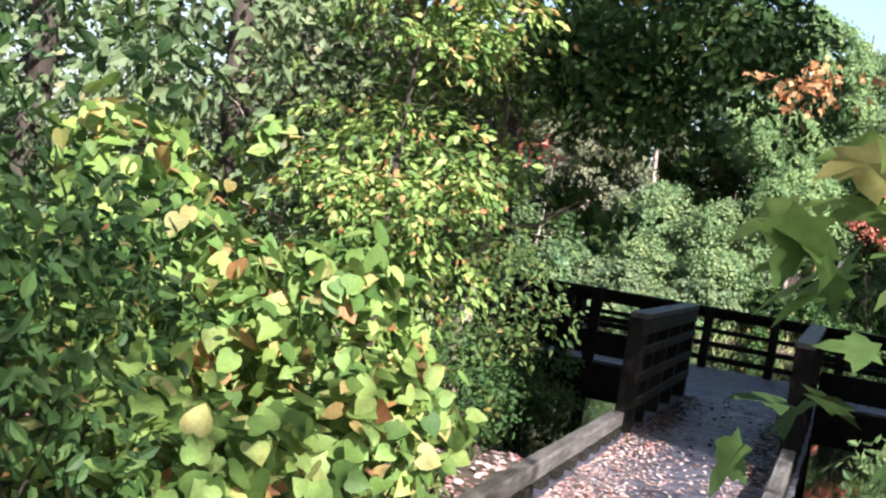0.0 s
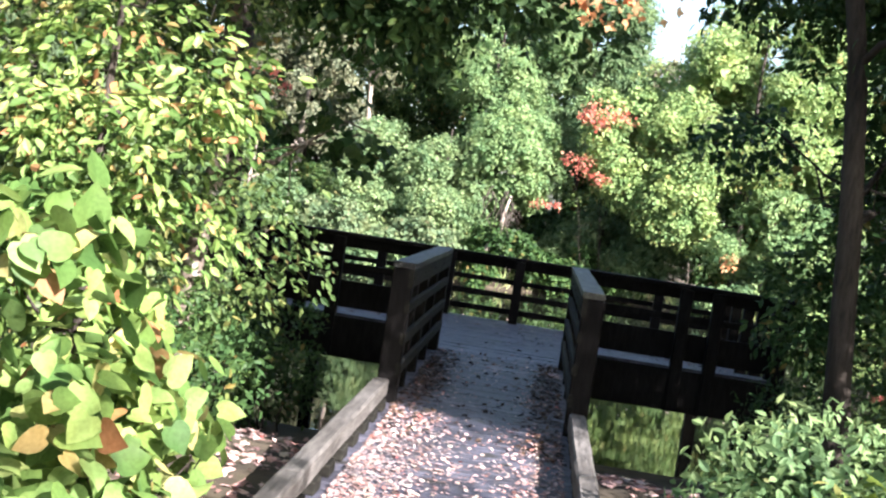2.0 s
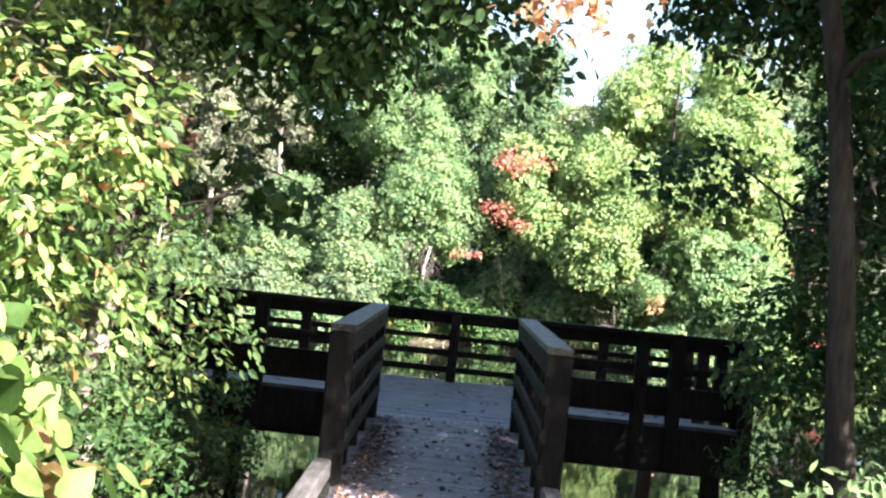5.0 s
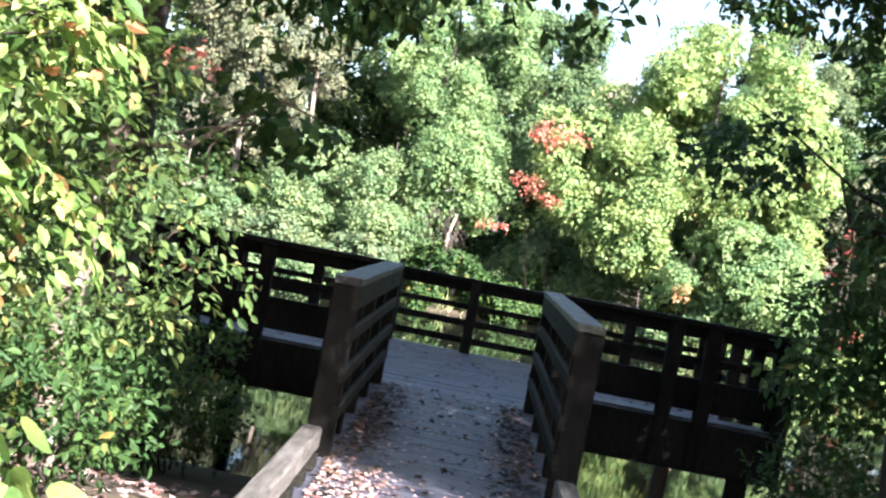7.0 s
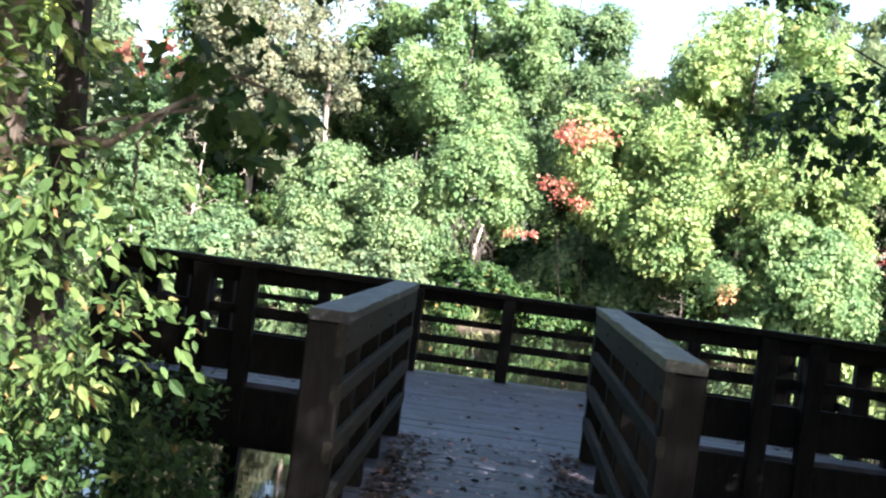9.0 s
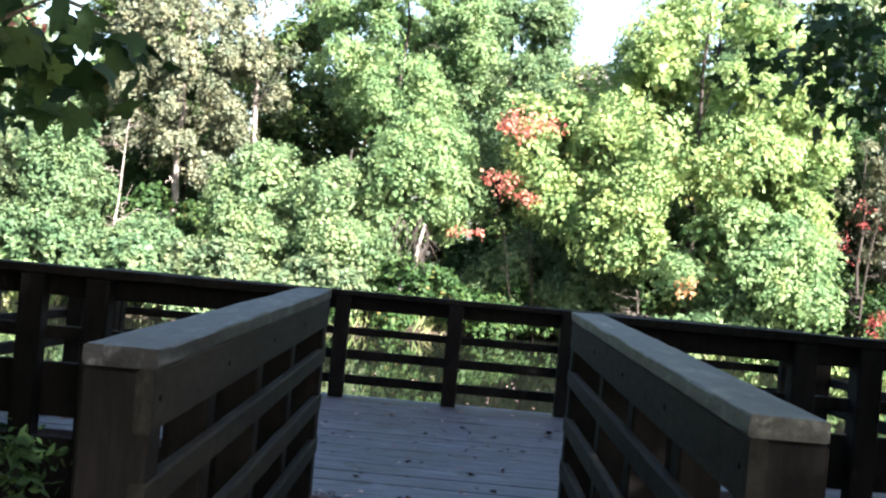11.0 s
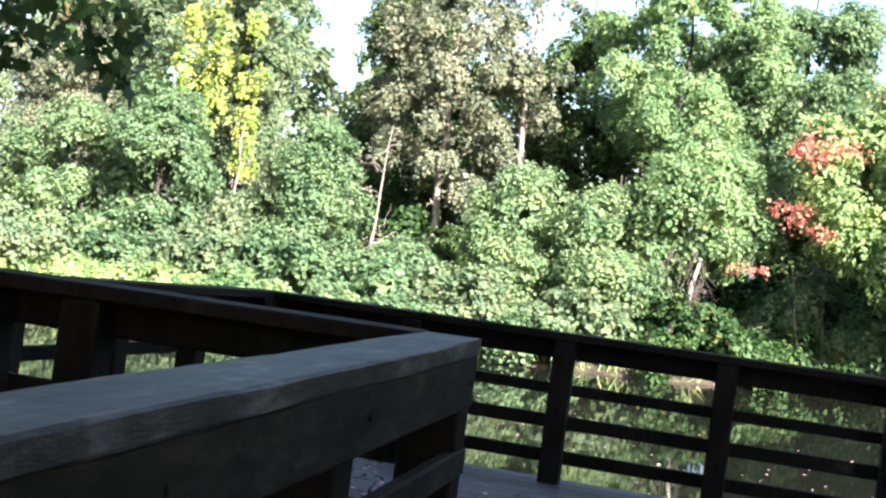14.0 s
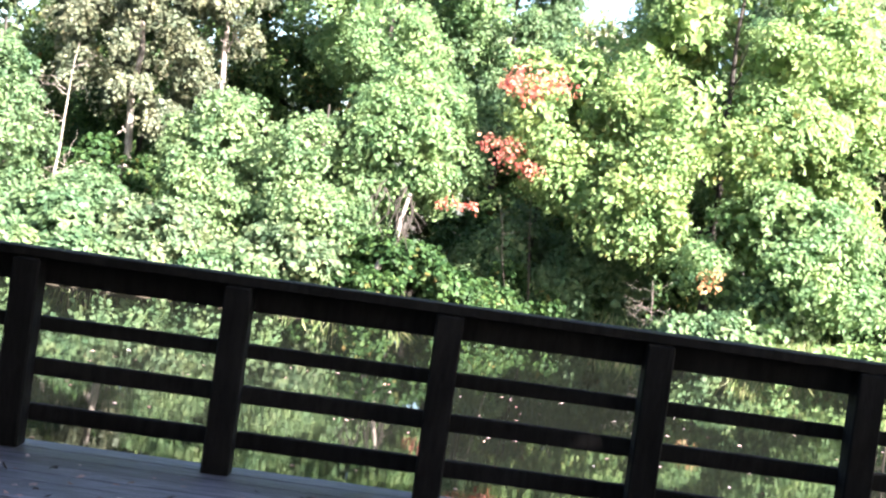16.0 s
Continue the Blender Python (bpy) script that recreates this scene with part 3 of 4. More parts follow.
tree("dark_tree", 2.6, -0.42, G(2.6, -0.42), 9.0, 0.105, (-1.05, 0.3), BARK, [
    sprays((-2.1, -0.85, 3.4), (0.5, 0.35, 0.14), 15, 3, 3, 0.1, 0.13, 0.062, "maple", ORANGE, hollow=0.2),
    ((0.3, 0.2, 4.4), (1.4, 1.5, 0.9), 120, 30, 0.24, 0.1, "leaf", DARKSHADE, "crown", 0.2),
    ((0.9, 0.2, 6.6), (2.3, 2.4, 1.8), 100, 34, 0.3, 0.11, "leaf", DARKSHADE, "crown", 0.3),
    ((0.9, 0.6, 1.9), (1.0, 0.9, 1.0), 70, 26, 0.2, 0.09, "leaf", DARKSHADE, "crown", 0.2),
    ((0.05, 0.9, 3.5), (0.7, 0.5, 0.5), 45, 14, 0.16, 0.085, "leaf", DARKSHADE, "crown", 0.2),
    ((0.6, -0.3, 2.7), (0.8, 0.7, 1.2), 80, 22, 0.17, 0.085, "leaf", DARKSHADE, "crown", 0.2),
    sprays((1.1, 2.9, 2.9), (0.6, 0.9, 1.7), 50, 9, 15, 0.3, 0.26, 0.09, "leaf", DARKSHADE, hollow=0.2),
    sprays((0.15, 2.3, 1.5), (0.55, 0.5, 0.6), 30, 6, 11, 0.22, 0.22, 0.085, "leaf", DARKSHADE, hollow=0.2),
    sprays((-0.3, 1.8, 4.15), (1.0, 0.6, 0.36), 30, 8, 13, 0.26, 0.24, 0.085, "leaf", DARKSHADE, hollow=0.2),
    sprays((-0.2, 2.6, 4.9), (1.2, 0.9, 0.5), 40, 9, 15, 0.3, 0.26, 0.09, "leaf", DARKSHADE, hollow=0.2),
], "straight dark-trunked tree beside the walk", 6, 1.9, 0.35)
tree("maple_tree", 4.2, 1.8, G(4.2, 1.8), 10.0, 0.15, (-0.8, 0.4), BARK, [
    sprays((-1.9, 2.8, 3.4), (0.75, 0.6, 0.36), 24, 4, 4, 0.18, 0.2, 0.095, "maple", DARKSHADE, hollow=0.2),
    ((0.6, 0.0, 5.0), (2.0, 2.2, 2.2), 190, 34, 0.3, 0.12, "leaf", DARKSHADE, "crown", 0.3),
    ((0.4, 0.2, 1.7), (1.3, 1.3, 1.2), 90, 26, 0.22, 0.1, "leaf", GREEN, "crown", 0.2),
    ((-0.4, 0.0, 8.4), (2.6, 2.6, 1.8), 190, 40, 0.3, 0.12, "leaf", DARKSHADE, "crown", 0.3),
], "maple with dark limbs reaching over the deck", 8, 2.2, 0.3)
# Out of view on the right; crowns placed to keep the deck in shade.
for x, y, h, rad, lx in ((5.2, -2.0, 11, 0.18, -0.3), (6.8, -0.4, 12, 0.2, 0.3), (7.2, 3.0, 11, 0.17, -0.4), (9.4, 0.6, 13, 0.2, 0.0), (9.2, -3.0, 13, 0.2, 0.0)):
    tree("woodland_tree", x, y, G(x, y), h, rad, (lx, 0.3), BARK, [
        ((lx * 0.6, 0.2, h * 0.72), (2.6, 2.6, h * 0.24), 150, 58, 0.42, 0.17, "oval", DARKSHADE, "crown", 0.3),
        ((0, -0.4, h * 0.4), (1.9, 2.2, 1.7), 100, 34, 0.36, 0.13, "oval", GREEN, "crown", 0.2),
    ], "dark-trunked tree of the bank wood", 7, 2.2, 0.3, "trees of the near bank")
# The first four are unseen, added behind the viewpoint; one partly shades the thicket.
for x, y, h, rad, lx, mat in ((-4.5, -16.0, 11, 0.17, 0.2, GREEN), (1.5, -17.5, 12, 0.18, -0.2, DARKSHADE), (-9.0, -12.5, 11, 0.18, 0.1, GREEN), (4.2, -15.6, 11, 0.17, 0.1, GREEN), (-4.0, -1.6, 10, 0.13, -0.7, GREEN), (-5.2, 2.6, 11, 0.16, 0.5, OLIVE), (-6.6, -1.0, 11, 0.17, -0.4, GREEN), (-8.5, 3.5, 12, 0.2, 0.6, OLIVE),
                             (-10.5, 0.5, 12, 0.2, 0.2, DARKSHADE), (-9.0, -4.0, 11, 0.18, 0.3, DARKSHADE), (-12.0, 6.0, 12, 0.2, 0.0, GREEN)    , (-6.0, 4.4, 10, 0.14, -0.2, DARKSHADE)):
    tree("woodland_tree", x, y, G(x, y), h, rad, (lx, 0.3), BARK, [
        ((lx * 0.6, 0.2, h * 0.7), (2.3, 2.3, h * 0.25), 120, 40, 0.4, 0.15, "oval", DARKSHADE, "crown", 0.3),
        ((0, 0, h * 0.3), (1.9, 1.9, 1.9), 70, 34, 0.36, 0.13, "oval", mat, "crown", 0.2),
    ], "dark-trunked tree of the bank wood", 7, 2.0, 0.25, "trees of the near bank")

# Unseen canopy, placed where it blocks sun from the elm and rail ends.
tree("woodland_tree", 5.0, -3.6, G(5.0, -3.6), 10.0, 0.13, (-1.2, 0.1), BARK, [sprays((-3.0, -0.9, 7.0), (1.5, 1.4, 0.8), 60, 8, 14, 0.36, 0.3, 0.11, "leaf", DARKSHADE, hollow=0.2), sprays((-3.0, 1.3, 9.0), (1.8, 1.6, 0.9), 70, 9, 14, 0.4, 0.3, 0.11, "leaf", DARKSHADE, hollow=0.2), ((-1.5, 0.6, 4.6), (0.8, 1.0, 0.6), 90, 30, 0.26, 0.11, "leaf", DARKSHADE, "crown", 0.2), ((0.0, 0.2, 6.4), (1.3, 1.3, 1.0), 90, 30, 0.28, 0.12, "leaf", DARKSHADE, "crown", 0.3)], "slim dark-trunked tree added out of view to cast shade", 6, 1.6, 0.35, "trees of the near bank")
# Unseen crown that keeps the sun off the near posts.
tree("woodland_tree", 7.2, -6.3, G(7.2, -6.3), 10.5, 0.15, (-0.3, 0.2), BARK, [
    sprays((-0.2, 0.25, 7.0), (1.2, 1.1, 1.2), 74, 9, 14, 0.36, 0.3, 0.11, "leaf", DARKSHADE, hollow=0.2),
    sprays((0.2, 0.0, 9.4), (1.2, 1.2, 1.0), 44, 8, 13, 0.36, 0.3, 0.11, "leaf", DARKSHADE, hollow=0.2)], "tall dark-leaved tree added out of view to shade the rail ends", 7, 1.6, 0.35, "trees of the near bank")
# Unseen sparse crown, put here to break up the sun on the walk.
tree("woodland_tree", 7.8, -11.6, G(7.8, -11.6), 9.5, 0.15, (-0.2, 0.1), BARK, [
    sprays((-0.2, 0.0, 7.0), (2.2, 2.0, 1.2), 44, 5, 12, 0.34, 0.3, 0.1, "leaf", GREEN, hollow=0.3)], "sparse-leaved tree added out of view to dapple the walk", 9, 1.9, 0.45, "trees of the near bank")
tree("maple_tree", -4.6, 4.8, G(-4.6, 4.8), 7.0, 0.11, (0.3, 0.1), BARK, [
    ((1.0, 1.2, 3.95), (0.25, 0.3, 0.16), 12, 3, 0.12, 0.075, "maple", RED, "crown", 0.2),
    ((1.05, 1.3, 3.6), (0.5, 0.5, 0.28), 24, 7, 0.16, 0.1, "maple", DARKSHADE, "crown", 0.2),
    ((-0.2, 0.0, 5.4), (1.8, 1.8, 1.4), 90, 34, 0.28, 0.12, "oval", DARKSHADE, "crown", 0.3),
], "young maple turning red beside the deck", 6, 1.4, 0.35)
# Leaf colour alone darkens this corner; nothing casts the shade.
shrub(-1.75, -7.3, G(-1.75, -7.3), "tall shrub with small leaves coloured dark for shade", [((0, 0, 1.4), (0.55, 0.7, 1.35), 75, 30, 0.17, 0.075, "leaf", DARKSHADE, "foliage", 0.3)], 7, 1.9, splay=0.2)
shrub(1.1, -9.38, G(1.1, -9.38), "maple sapling with big bright green leaves", [
    sprays((-0.04, 0.0, 1.76), (0.12, 0.1, 0.07), 18, 1, 2, 0.04, 0.07, 0.066, "maple", LIME, "foliage", droop=0.1, level=1.5, ragged=0.5),
    sprays((-0.02, 0.02, 1.6), (0.1, 0.1, 0.1), 12, 1, 2, 0.04, 0.07, 0.06, "maple", MID, "foliage", droop=0.3, level=1.0, ragged=0.5)], 2, 1.8, name="sapling", splay=0.03)
shrub(1.6, -4.6, G(1.6, -4.6), "young maple with yellowing leaves by the walk", [((0, 0, 1.0), (0.25, 0.25, 0.2), 14, 3, 0.08, 0.11, "maple", YELLOW, "foliage", 0.4, 0.4, 0.8, 0.4)], 3, 0.95, name="sapling", splay=0.15)
d = thing("dead_branch", -3.3, -2.4, G(-3.3, -2.4), "pale dead branch leaning among the bushes", "branch")
part("branch", tube(bmesh.new(), [(0, 0, -0.2), (0.1, 0, 0.9), (0.22, 0, 1.8), (0.42, 0, 2.7)], [0.016, 0.014, 0.011, 0.005], 6), PALEBARK, d)
for z, ex, ez in ((1.1, -0.8, 1.7), (1.5, 0.7, 1.6), (1.7, -0.9, 2.0), (2.0, -0.5, 2.6), (1.3, 0.9, 1.9)):
    part("twig", tube(bmesh.new(), bent((0.1 + z * 0.06, 0, z), (ex, rng.normal() * 0.2, ez), 4, 0.05), [0.008, 0.007, 0.006, 0.004, 0.002], 5), PALEBARK, d)
# big-leaved thicket beside the path
for x, y, rx, ry, rz, cl in ((-1.75, -5.0, 0.75, 0.9, 0.75, 70), (-2.5, -5.9, 0.9, 1.0, 1.0, 90), (-1.6, -6.6, 0.55, 0.7, 0.7, 50), (-3.3, -4.6, 1.0, 1.1, 1.15, 100), (-2.3, -3.6, 0.8, 0.8, 0.85, 70), (-1.4, -4.6, 0.34, 0.6, 0.6, 40), (-1.42, -3.75, 0.26, 0.4, 0.6, 17), (-4.4, -5.8, 1.1, 1.1, 1.3, 90), (-3.6, -2.8, 1.0, 1.0, 1.3, 80)):
    shrub(x, y, G(x, y), "thicket of arching stems with big heart-shaped lime leaves", [
        ((0, 0, rz * 0.85), (rx, ry, rz), cl, 13, 0.15, 0.12, "heart", LIME, "foliage", 0.4, 0.55, 0.8)], 9, rz * 1.1, name="knotweed")
# smaller-leaved undergrowth; the dark-leaved ones hold the bank's shade in their colour
for x, y, rr, h, mat in ((-2.2, -0.6, 0.55, 0.55, DARKSHADE), (-2.3, 2.9, 0.6, 0.75, DARKSHADE), (-2.6, 1.6, 0.8, 0.7, DARKSHADE), (-3.2, -1.2, 0.8, 1.0, LIME), (-3.6, 0.6, 0.9, 1.3, GREEN),
                         (1.75, -3.1, 0.45, 0.7, FRESH), (1.85, -4.2, 0.42, 0.6, SPRING), (2.3, -3.6, 0.55, 0.6, FRESH), (2.1, -1.4, 0.45, 0.35, DARKSHADE), (2.9, -1.9, 0.8, 0.8, MID), (3.4, 0.4, 0.8, 0.9, DARKSHADE), (3.3, 2.2, 0.7, 0.9, DARKSHADE), (3.2, -3.6, 0.8, 1.0, MID), (2.7, 0.9, 0.5, 0.4, DARKSHADE),
                         (-5.4, -3.4, 1.2, 1.5, GREEN), (-5.8, 0.6, 1.3, 1.6, FRESH), (-7.6, 1.2, 1.4, 1.8, GREEN), (-4.6, 3.4, 1.1, 1.4, FRESH), (4.4, -2.4, 1.0, 1.3, DARKSHADE), (5.2, 0.8, 1.2, 1.5, DARKSHADE), (-6.6, 4.2, 1.3, 1.7, PALE), (-9.5, 2.0, 1.5, 2.0, GREEN)):
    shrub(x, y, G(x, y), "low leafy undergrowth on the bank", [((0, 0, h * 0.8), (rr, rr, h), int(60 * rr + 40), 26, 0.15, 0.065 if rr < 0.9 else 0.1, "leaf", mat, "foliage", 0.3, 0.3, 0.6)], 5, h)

# ---- far bank ----
F = ground_z


def far_tree(x, y, h, r, mat, label, rz=None, cz=None, n=150, each=44, size=0.24, lean=0.0, rad=0.14, spread=0.42, bark=BARK, extra=()):
    rz, cz = rz or h * (0.42 if h > 7 else 0.5), cz or h * (0.56 if h > 7 else 0.46)
    lobe = spread * (1.75 if each > 20 else 1.5)
    crowns = [sprays((lean * 0.5, 0, cz), (r - lobe * 0.5, (r - lobe * 0.5) * 0.8, rz - lobe * 0.4), max(9, int(n / 3.2)), int(each * 0.62), 21, lobe, lobe * 0.42, size * 0.43, "spray", mat, hollow=0.55, low=-0.8, inner=60 if each > 20 else 0)] + list(extra)
    return tree("far_tree", x, y, F(x, y), h, rad, (lean, 0), bark, crowns, label, 5, r * 0.6, 0.3)


far_tree(7.0, 34.4, 10.8, 4.4, SUNNY, "broad yellow-green tree on the far bank", n=430, each=50, cz=5.5, rz=4.9, spread=0.5, extra=[
    sprays((-4.3, -0.9, 4.9), (1.3, 1.0, 1.6), 26, 30, 18, 0.75, 0.3, 0.115, "spray", SUNNY, inner=50),
    sprays((-2.6, -1.8, 3.3), (1.3, 0.9, 1.3), 22, 30, 18, 0.75, 0.3, 0.115, "spray", SUNNY, inner=50),
    sprays((1.2, -2.9, 2.0), (2.2, 0.9, 1.6), 34, 30, 18, 0.75, 0.3, 0.115, "spray", FRESH, inner=50),
    sprays((-0.7, -3.9, 1.5), (0.35, 0.2, 0.2), 7, 3, 6, 0.16, 0.16, 0.1, "spray", ORANGE)])
far_tree(9.6, 38.4, 9.6, 2.4, FRESH, "rounded yellow-green tree on the far bank", n=170, each=50)
# Dark-leaved filler that gives the gap its shade.
far_tree(12.4, 39.0, 8.4, 1.9, DARKSHADE, "dark shaded tree in a gap of the bank", n=150, each=46, cz=4.2, rz=4.0)
far_tree(-1.2, 33.6, 5.9, 1.7, FRESH, "bright green drooping tree on the far bank", n=150, each=50, cz=3.9, rz=2.1)
far_tree(-3.4, 33.2, 4.6, 1.7, PALE, "pale green bushy tree at the water", n=150)
far_tree(-5.9, 33.8, 4.7, 1.5, PALE, "pale green bushy tree on the far bank", n=170)
far_tree(-9.0, 33.0, 1.9, 1.1, BLUE, "bluish-green bushy tree at the water", n=120)
far_tree(-12.2, 34.0, 5.8, 1.4, BLUE, "bluish-green bushy tree on the far bank", n=130)
far_tree(-14.4, 34.6, 3.4, 1.7, GREEN, "mid-green bushy tree on the far bank", n=140)
far_tree(-17.2, 33.6, 6.3, 1.8, BLUE, "bluish-green bushy tree on the far bank", n=140)
far_tree(-20.5, 34.4, 5.6, 2.4, PALE, "pale green bushy tree on the far bank", n=150)
far_tree(-25.0, 34.4, 6.6, 2.8, GREEN, "mid-green bushy tree on the far bank", n=150)
far_tree(-9.6, 37.5, 12.0, 2.6, OLIVE, "tall olive-grey tree with thin foliage", n=330, each=26, cz=7.2, rz=5.0, spread=0.34, bark=PALEBARK)
far_tree(-7.3, 39.0, 12.5, 1.5, OLIVE, "tall olive-grey tree with pale limbs", n=100, each=20, cz=8.4, rz=3.6, spread=0.34, bark=PALEBARK)
far_tree(-16.0, 36.4, 11.5, 1.6, GREEN, "narrow tree hung with yellow-green vines", n=110, each=36, cz=6.3, rz=5.0, extra=[sprays((vx, -1.7, vz), (0.32, 0.25, vh), 26, 6, 11, 0.26, 0.22, 0.105, "spray", YELLOW, droop=1.0, hollow=0.1, flat=1.5) for vx, vz, vh in ((-1.3, 6.4, 2.6), (-0.3, 7.0, 3.0), (0.9, 5.6, 3.2))])
far_tree(-18.5, 38.0, 12.0, 2.8, GREEN, "tall mid-green tree behind the bank", n=190)
far_tree(-23.5, 38.5, 12.0, 3.0, OLIVE, "tall olive-green tree behind the bank", n=170)
far_tree(-2.6, 41.0, 13.0, 3.4, FRESH, "tall bright green tree behind the bank", n=260, each=52, cz=9.0, rz=4.0)
far_tree(1.4, 42.0, 12.5, 3.2, BLUE, "tall deep green tree behind the bank", n=240, each=52, cz=7.5, rz=4.4)
far_tree(4.6, 43.0, 10.5, 2.0, OLIVE, "half-bare grey tree behind the bank", n=60, each=26, cz=7.2, rz=2.6, bark=PALEBARK)
far_tree(15.2, 36.0, 8.8, 2.4, OLIVE, "olive tree with reddish vines", n=150, each=40, extra=[sprays((-2.7, -0.7, 4.0), (0.5, 0.4, 1.5), 9, 3, 6, 0.3, 0.2, 0.085, "spray", CRIMSON)])
far_tree(12.5, 35.4, 7.2, 0.9, OLIVE, "half-bare vine-hung tree on the far bank", n=30, each=18, cz=5.2, rz=2.2, spread=0.32, rad=0.08)
far_tree(17.0, 36.0, 9.0, 2.8, GREEN, "mid-green tree on the far bank", n=170)
far_tree(21.0, 37.0, 9.5, 3.0, PALE, "pale green tree on the far bank", n=170)
far_tree(11.0, 42.0, 12.5, 3.2, GREEN, "tall mid-green tree behind the bank", n=190)
far_tree(16.5, 43.0, 13.0, 3.6, DARKSHADE, "tall dark green tree behind the bank", n=190)
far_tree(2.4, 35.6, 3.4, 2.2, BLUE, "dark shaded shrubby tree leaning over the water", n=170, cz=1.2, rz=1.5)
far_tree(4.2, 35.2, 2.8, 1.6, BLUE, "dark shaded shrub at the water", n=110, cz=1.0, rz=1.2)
for x, z, label, tufts in ((2.6, 5.4, "red-leaved maple sprays among green", [((-0.85, -1.9, 6.5), (0.8, 0.5, 0.36), 36, 7, 0.17, 0.12, "spray", RED, "crown", 0.3)]),
                            (2.0, 3.6, "red-leaved creeper sprays among green", [((-0.85, -1.9, 4.75), (0.5, 0.4, 0.22), 20, 7, 0.15, 0.11, "spray", RED, "crown", 0.3), ((-0.4, -1.9, 4.25), (0.4, 0.3, 0.26), 16, 7, 0.14, 0.11, "spray", RED, "crown", 0.3), ((-1.75, -1.9, 3.2), (0.42, 0.2, 0.08), 10, 6, 0.1, 0.1, "spray", RED, "crown", 0.3)])):
    tree("far_tree", x, 34.1, F(x, 34.1), z, 0.022, (-0.8, -1.8), BARK, tufts, label, 3, 0.5, 0.6)
# Dark-leaved fillers from here stand in for shade under the trees.
far_tree(-10.0, 40.6, 9.0, 2.3, DARKSHADE, "dark shaded tree under the tall ones", n=150, cz=4.2, rz=4.0)
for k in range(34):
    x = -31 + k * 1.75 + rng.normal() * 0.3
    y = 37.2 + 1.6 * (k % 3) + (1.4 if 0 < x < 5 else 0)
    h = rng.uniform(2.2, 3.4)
    shrub(x, y, F(x, y), "dark leafy understorey shrub under the trees", [sprays((0, 0, h * 0.5), (1.0, 0.7, h * 0.5), 16, 20, 13, 0.6, 0.3, 0.15, "spray", MID if k % 3 else DARKSHADE, hollow=0.4, inner=50)], 4, h * 0.6)
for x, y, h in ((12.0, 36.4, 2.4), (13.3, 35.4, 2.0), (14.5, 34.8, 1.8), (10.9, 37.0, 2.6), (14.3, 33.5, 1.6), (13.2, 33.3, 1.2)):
    shrub(x, y, F(x, y), "dark shaded shrub in the gap of the bank", [sprays((0, 0, h * 0.45), (0.9, 0.6, h * 0.5), 15, 18, 13, 0.5, 0.28, 0.13, "spray", DARKSHADE, hollow=0.4, inner=40)], 4, h * 0.6)
for x, y, h, r, mat in ((-6.4, 45.0, 12.0, 2.0, MID), (-13.2, 44.5, 12.5, 2.4, MID), (-20.0, 46.0, 13.0, 3.0, GREEN), (3.0, 47.0, 9.5, 2.4, MID), (8.0, 46.0, 10.0, 2.6, MID), (-27.0, 45.0, 12.0, 3.0, GREEN), (21.5, 45.0, 12.0, 3.0, MID)):
    far_tree(x, y, h, r, mat, "tree of the deeper wood behind the bank", n=130, each=44, size=0.34, spread=0.6, cz=h * 0.5, rz=h * 0.48)
for x in [q for q in range(-32, 32, 4) if q not in (-20, -8)]:
    h = 14 + 2.5 * math.sin(x * 1.7) + 2 * math.sin(x * 0.61)
    far_tree(x + math.sin(x) * 1.2, 52 + 3 * math.sin(x * 2.3), h if not 4 <= x <= 8 else 9.0, 3.4, DARKSHADE if x % 8 else GREEN, "tall tree of the woods behind the bank", n=105, each=17, size=0.8, spread=0.9, rad=0.2)
# Leaves are coloured dark between x -3 and 5 for the hollow's shade.
for x in (-27, -23.5, -21, -18.5, -15.5, -12.6, -10, -7.8, -5.2, -2.2, 0.4, 6.6, 9.4, 11.8, 14.2, 17, 20, 23, 3.4, -25, -29, -17, -14, 10.5, 13.0, 15.6):
    y = shore_far(x) + 0.55
    if not 8 < x < 16:
        shrub(x + 1.3, y + 0.7, F(x + 1.3, y + 0.7), "dense green shrub on the far bank, coloured darker in the shaded hollow", [sprays((0, 0, 0.8), (1.2, 0.6, 0.8), 16, 24, 12, 0.5, 0.24, 0.15, "spray", DARKSHADE if -3 < x < 5 else [BLUE, GREEN][int(abs(x)) % 2], low=-0.3, inner=40)], 4, 0.9)
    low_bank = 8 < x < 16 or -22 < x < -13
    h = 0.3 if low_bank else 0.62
    shrub(x, y, F(x, y), "low green shrub at the water's edge", [sprays((0, -0.2, 0.3), (1.3, 0.6, h), 16, 24, 12, 0.42, 0.22, 0.14, "spray", SUNNY if low_bank else DARKSHADE if -2.5 < x < 5 else [GREEN, FRESH, PALE, BLUE][int(abs(x) * 3) % 4], low=-0.3, inner=40)], 4, 0.7)
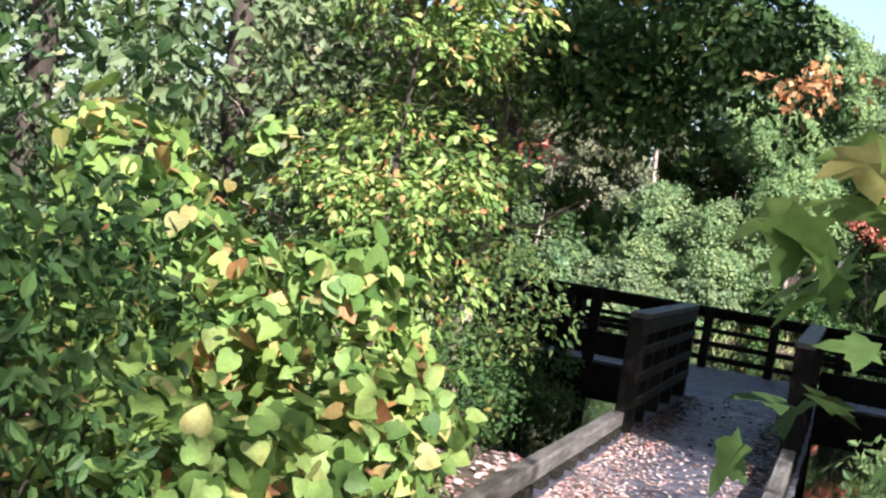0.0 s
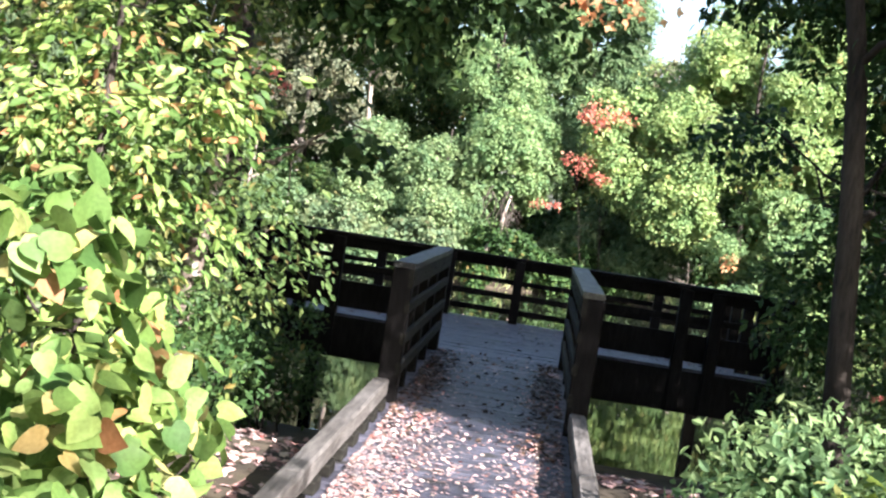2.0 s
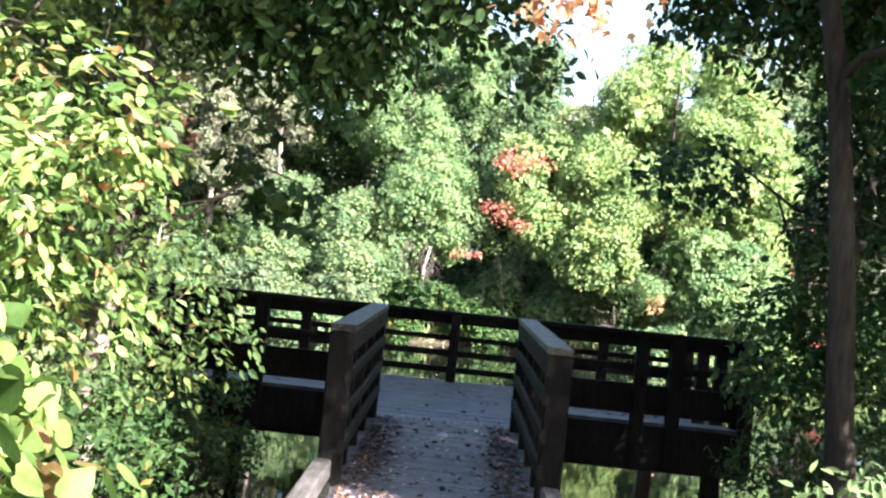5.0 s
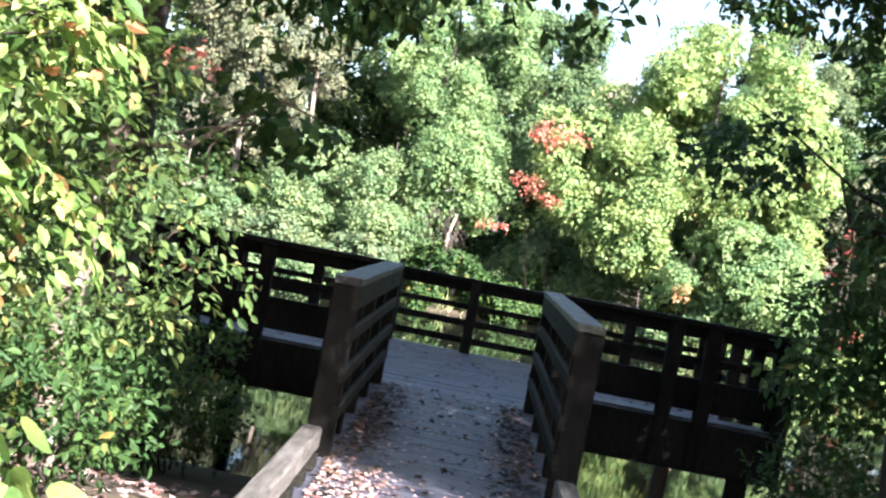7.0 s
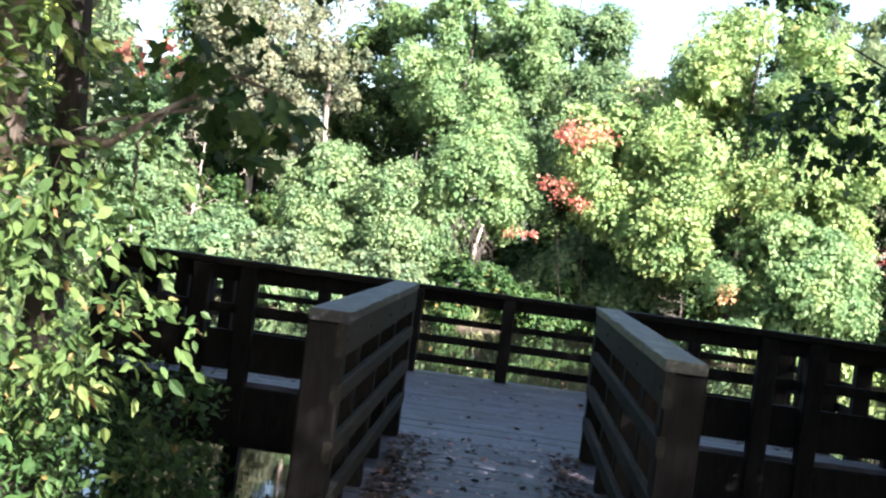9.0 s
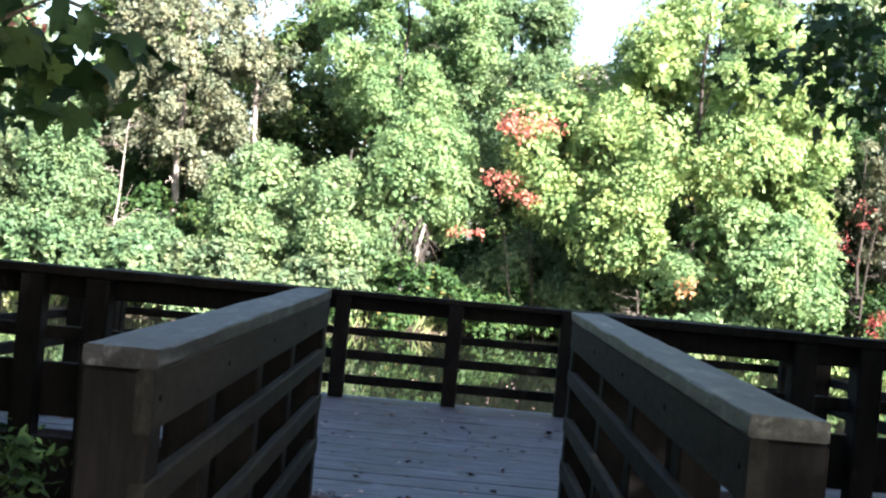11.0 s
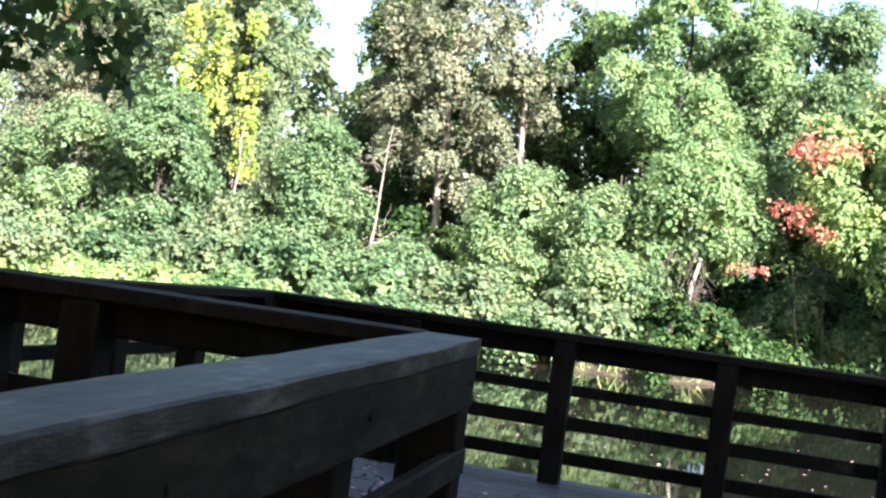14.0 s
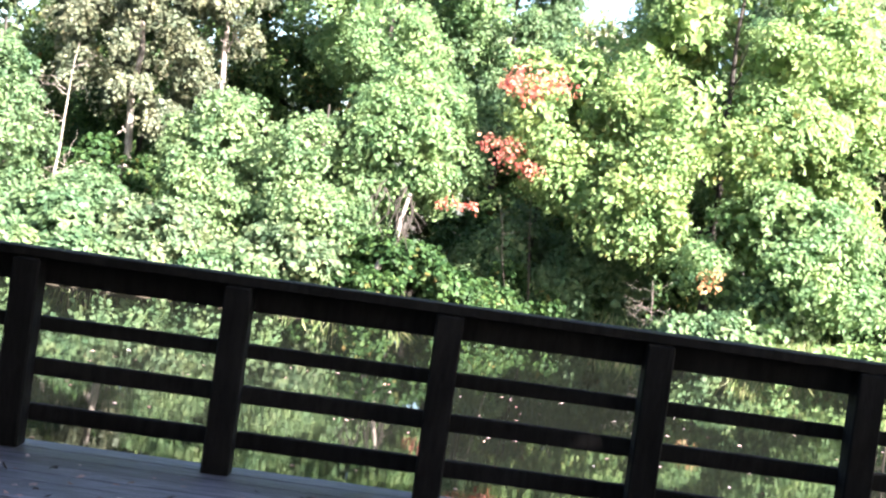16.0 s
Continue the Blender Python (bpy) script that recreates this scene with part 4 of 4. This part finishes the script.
for x, y, h, rad, limbs, spread, lean, bark, label in (
        (-10.9, 34.9, 5.4, 0.06, 14, 1.3, 0.5, PALEBARK, "dead pale-limbed sapling among the bank trees"), (4.3, 40.0, 10.8, 0.09, 18, 1.7, 0.4, PALEBARK, "half-bare grey tree with fine branches"),
        (12.0, 33.6, 4.6, 0.05, 12, 0.9, 0.3, BARK, "thin bare dark tree in the gap"), (5.4, 31.6, 2.0, 0.025, 16, 0.8, -0.3, PALEBARK, "grey bare twigs hanging at the water"),
        (-14.9, 34.0, 5.0, 0.05, 12, 1.1, 0.2, PALEBARK, "thin dead tree with grey twigs"), (-1.2, 31.9, 2.6, 0.03, 14, 0.6, 0.3, BARK, "tangle of dark reddish twigs by the bare trunk")):
    tree("bare_tree", x, y, F(x, y), h, rad, (lean, -0.3), bark, [], label, limbs, spread, 0.3)
t = thing("leaning_tree", -1.55, 31.5, F(-1.55, 31.5), "pale bare leaning trunk on the far bank", "tree")
part("trunk", tube(bmesh.new(), [(-0.1, 0, -0.2), (0.06, 0, 0.4), (-0.04, 0, 0.9), (0.1, 0, 1.4), (0.36, 0, 1.75), (0.4, 0.3, 2.3), (0.55, 0.5, 3.0)], [0.11, 0.095, 0.085, 0.08, 0.075, 0.06, 0.035], 8), PALEBARK, t)
for _ in range(16):
    a = (rng.uniform(-0.2, 0.7), rng.uniform(-0.2, 0.3), rng.uniform(2.4, 3.3))
    part("twig", tube(bmesh.new(), bent(a, (a[0] + rng.normal() * 0.25, a[1] - 0.2, a[2] - rng.uniform(0.6, 1.3)), 4, 0.08), [0.022, 0.02, 0.017, 0.013, 0.006], 5), BARK, t)

shrub(11.9, 31.6, F(11.9, 31.6), "small shrub with bright red leaves", [((0, 0, 0.9), (0.15, 0.15, 0.5), 12, 9, 0.1, 0.11, "oval", CRIMSON, "foliage", 0.2)], 3, 0.9)
# grass of the far bank
n = 26000
gxs = np.concatenate([rng.uniform(-30, 26, n // 6), rng.uniform(-30, -11, n // 3), rng.uniform(7, 26, n - n // 6 - n // 3)])
gys = np.array([shore_far(x) for x in gxs]) + rng.uniform(0.05, 1.8, n)
at = np.stack([gxs, gys, [ground_z(x, y) for x, y in zip(gxs, gys)]], 1)
up = rng.normal(size=(n, 3)) * 0.35 + np.array((0, 0, 1))
tagged(new("bank_grass", scatter("bank_grass", "blade", at, up, rng.normal(size=(n, 3)), rng.uniform(0.3, 0.75, n) * 0.9, GRASS)), "tall yellow-green grass along the far shore", "grass", kind="stuff")

# flecks on the pond
n = 260
at = np.stack([rng.normal(0.5, 4.5, n), rng.uniform(8.5, 22, n), np.full(n, POND + 0.006)], 1)
tagged(new("floating_leaves", scatter("floating_leaves", "leaf", at, rng.normal(size=(n, 3)) * np.array((1, 1, 0.02)), rng.normal(size=(n, 3)) * 0.1 + np.array((0, 0, 1)), rng.uniform(0.04, 0.09, n), LITTER)), "pale fallen leaves floating on the pond", "leaves", kind="stuff")

# fallen leaves on the walk and its banks
n = 7400
xs = np.concatenate([rng.normal(-0.5, 0.13, n // 2), rng.normal(0.5, 0.12, n // 4), rng.uniform(-0.6, 0.6, n - n // 2 - n // 4)]).clip(-0.61, 0.61)
ys = np.concatenate([rng.triangular(-6.8, -2.4, 0.5, n * 15 // 20), rng.uniform(0.6, 7.4, n - n * 15 // 20)])
rng.shuffle(ys)
xs[:1100], ys[:1100] = rng.normal(-0.42, 0.17, 1100).clip(-0.61, 0.4), rng.uniform(-3.6, -0.2, 1100)
xs = np.where(ys > NEAR + 0.1, xs * 4.4, xs)
at = np.stack([xs, ys, rng.uniform(0.004, 0.02, n)], 1)
flat = rng.normal(size=(n, 3)) * 0.25 + np.array((0, 0, 1))
around = rng.normal(size=(n, 3)) * np.array((1, 1, 0.12))
tagged(new("fallen_leaves", scatter("fallen_leaves", "scrap", at, around, flat, rng.uniform(0.012, 0.038, n), LITTER)), "dry pinkish-brown leaves lying on the planks", "leaves", kind="stuff")
n = 2800
xs = np.concatenate([rng.normal(-0.52, 0.1, n * 2 // 5), rng.normal(0.52, 0.1, n * 2 // 5), rng.uniform(-0.6, 0.6, n - 2 * (n * 2 // 5))]).clip(-0.62, 0.62)
ys = rng.uniform(-1.2, 7.3, n)
xs = np.where(ys > NEAR + 0.1, xs * 4.2, xs)
xs[:420], ys[:420] = rng.normal(-0.54, 0.07, 420).clip(-0.63, -0.3), rng.normal(1.6, 0.8, 420)
at = np.stack([xs, ys, rng.uniform(0.004, 0.022, n)], 1)
tagged(new("dead_leaves", scatter("dead_leaves", "scrap", at, rng.normal(size=(n, 3)) * np.array((1, 1, 0.12)), rng.normal(size=(n, 3)) * 0.3 + np.array((0, 0, 1)), rng.uniform(0.02, 0.06, n), DEAD)), "dark wet dead leaves lying along the planks", "leaves", kind="stuff")
n = 9000
xs, ys = rng.uniform(-5, 4.5, n), rng.uniform(-8, 1.5, n)
keep = abs(xs) > 0.95
xs, ys = xs[keep], ys[keep]
at = np.stack([xs, ys, [ground_z(x, y) + 0.015 for x, y in zip(xs, ys)]], 1)
n = len(xs)
tagged(new("leaf_litter", scatter("leaf_litter", "scrap", at, rng.normal(size=(n, 3)) * np.array((1, 1, 0.15)), rng.normal(size=(n, 3)) * 0.3 + np.array((0, 0, 1)), rng.uniform(0.04, 0.09, n), LITTER)), "brown leaf litter on the bank", "leaves", kind="stuff")

# ---- deck planks ----
pitch = 0.146
walk_plank = timber(-0.82, 0.82, -0.0722, 0.0722, -0.038, 0.0, 0.003)
me_walk = bpy.data.meshes.new("plank")
walk_plank.to_mesh(me_walk)
me_walk.materials.append(PLANK)
deck_plank = timber(-HALF, HALF, -0.0722, 0.0722, -0.038, 0.0, 0.003)
me_deck = bpy.data.meshes.new("plank")
deck_plank.to_mesh(me_deck)
me_deck.materials.append(PLANK)
y = -6.95
while y < FRONT + 0.1:
    p = under(new("plank", me_walk if y < NEAR - 0.02 else me_deck), deck)
    p.location = (rng.normal() * 0.006, y, rng.normal() * 0.0015)
    y += pitch
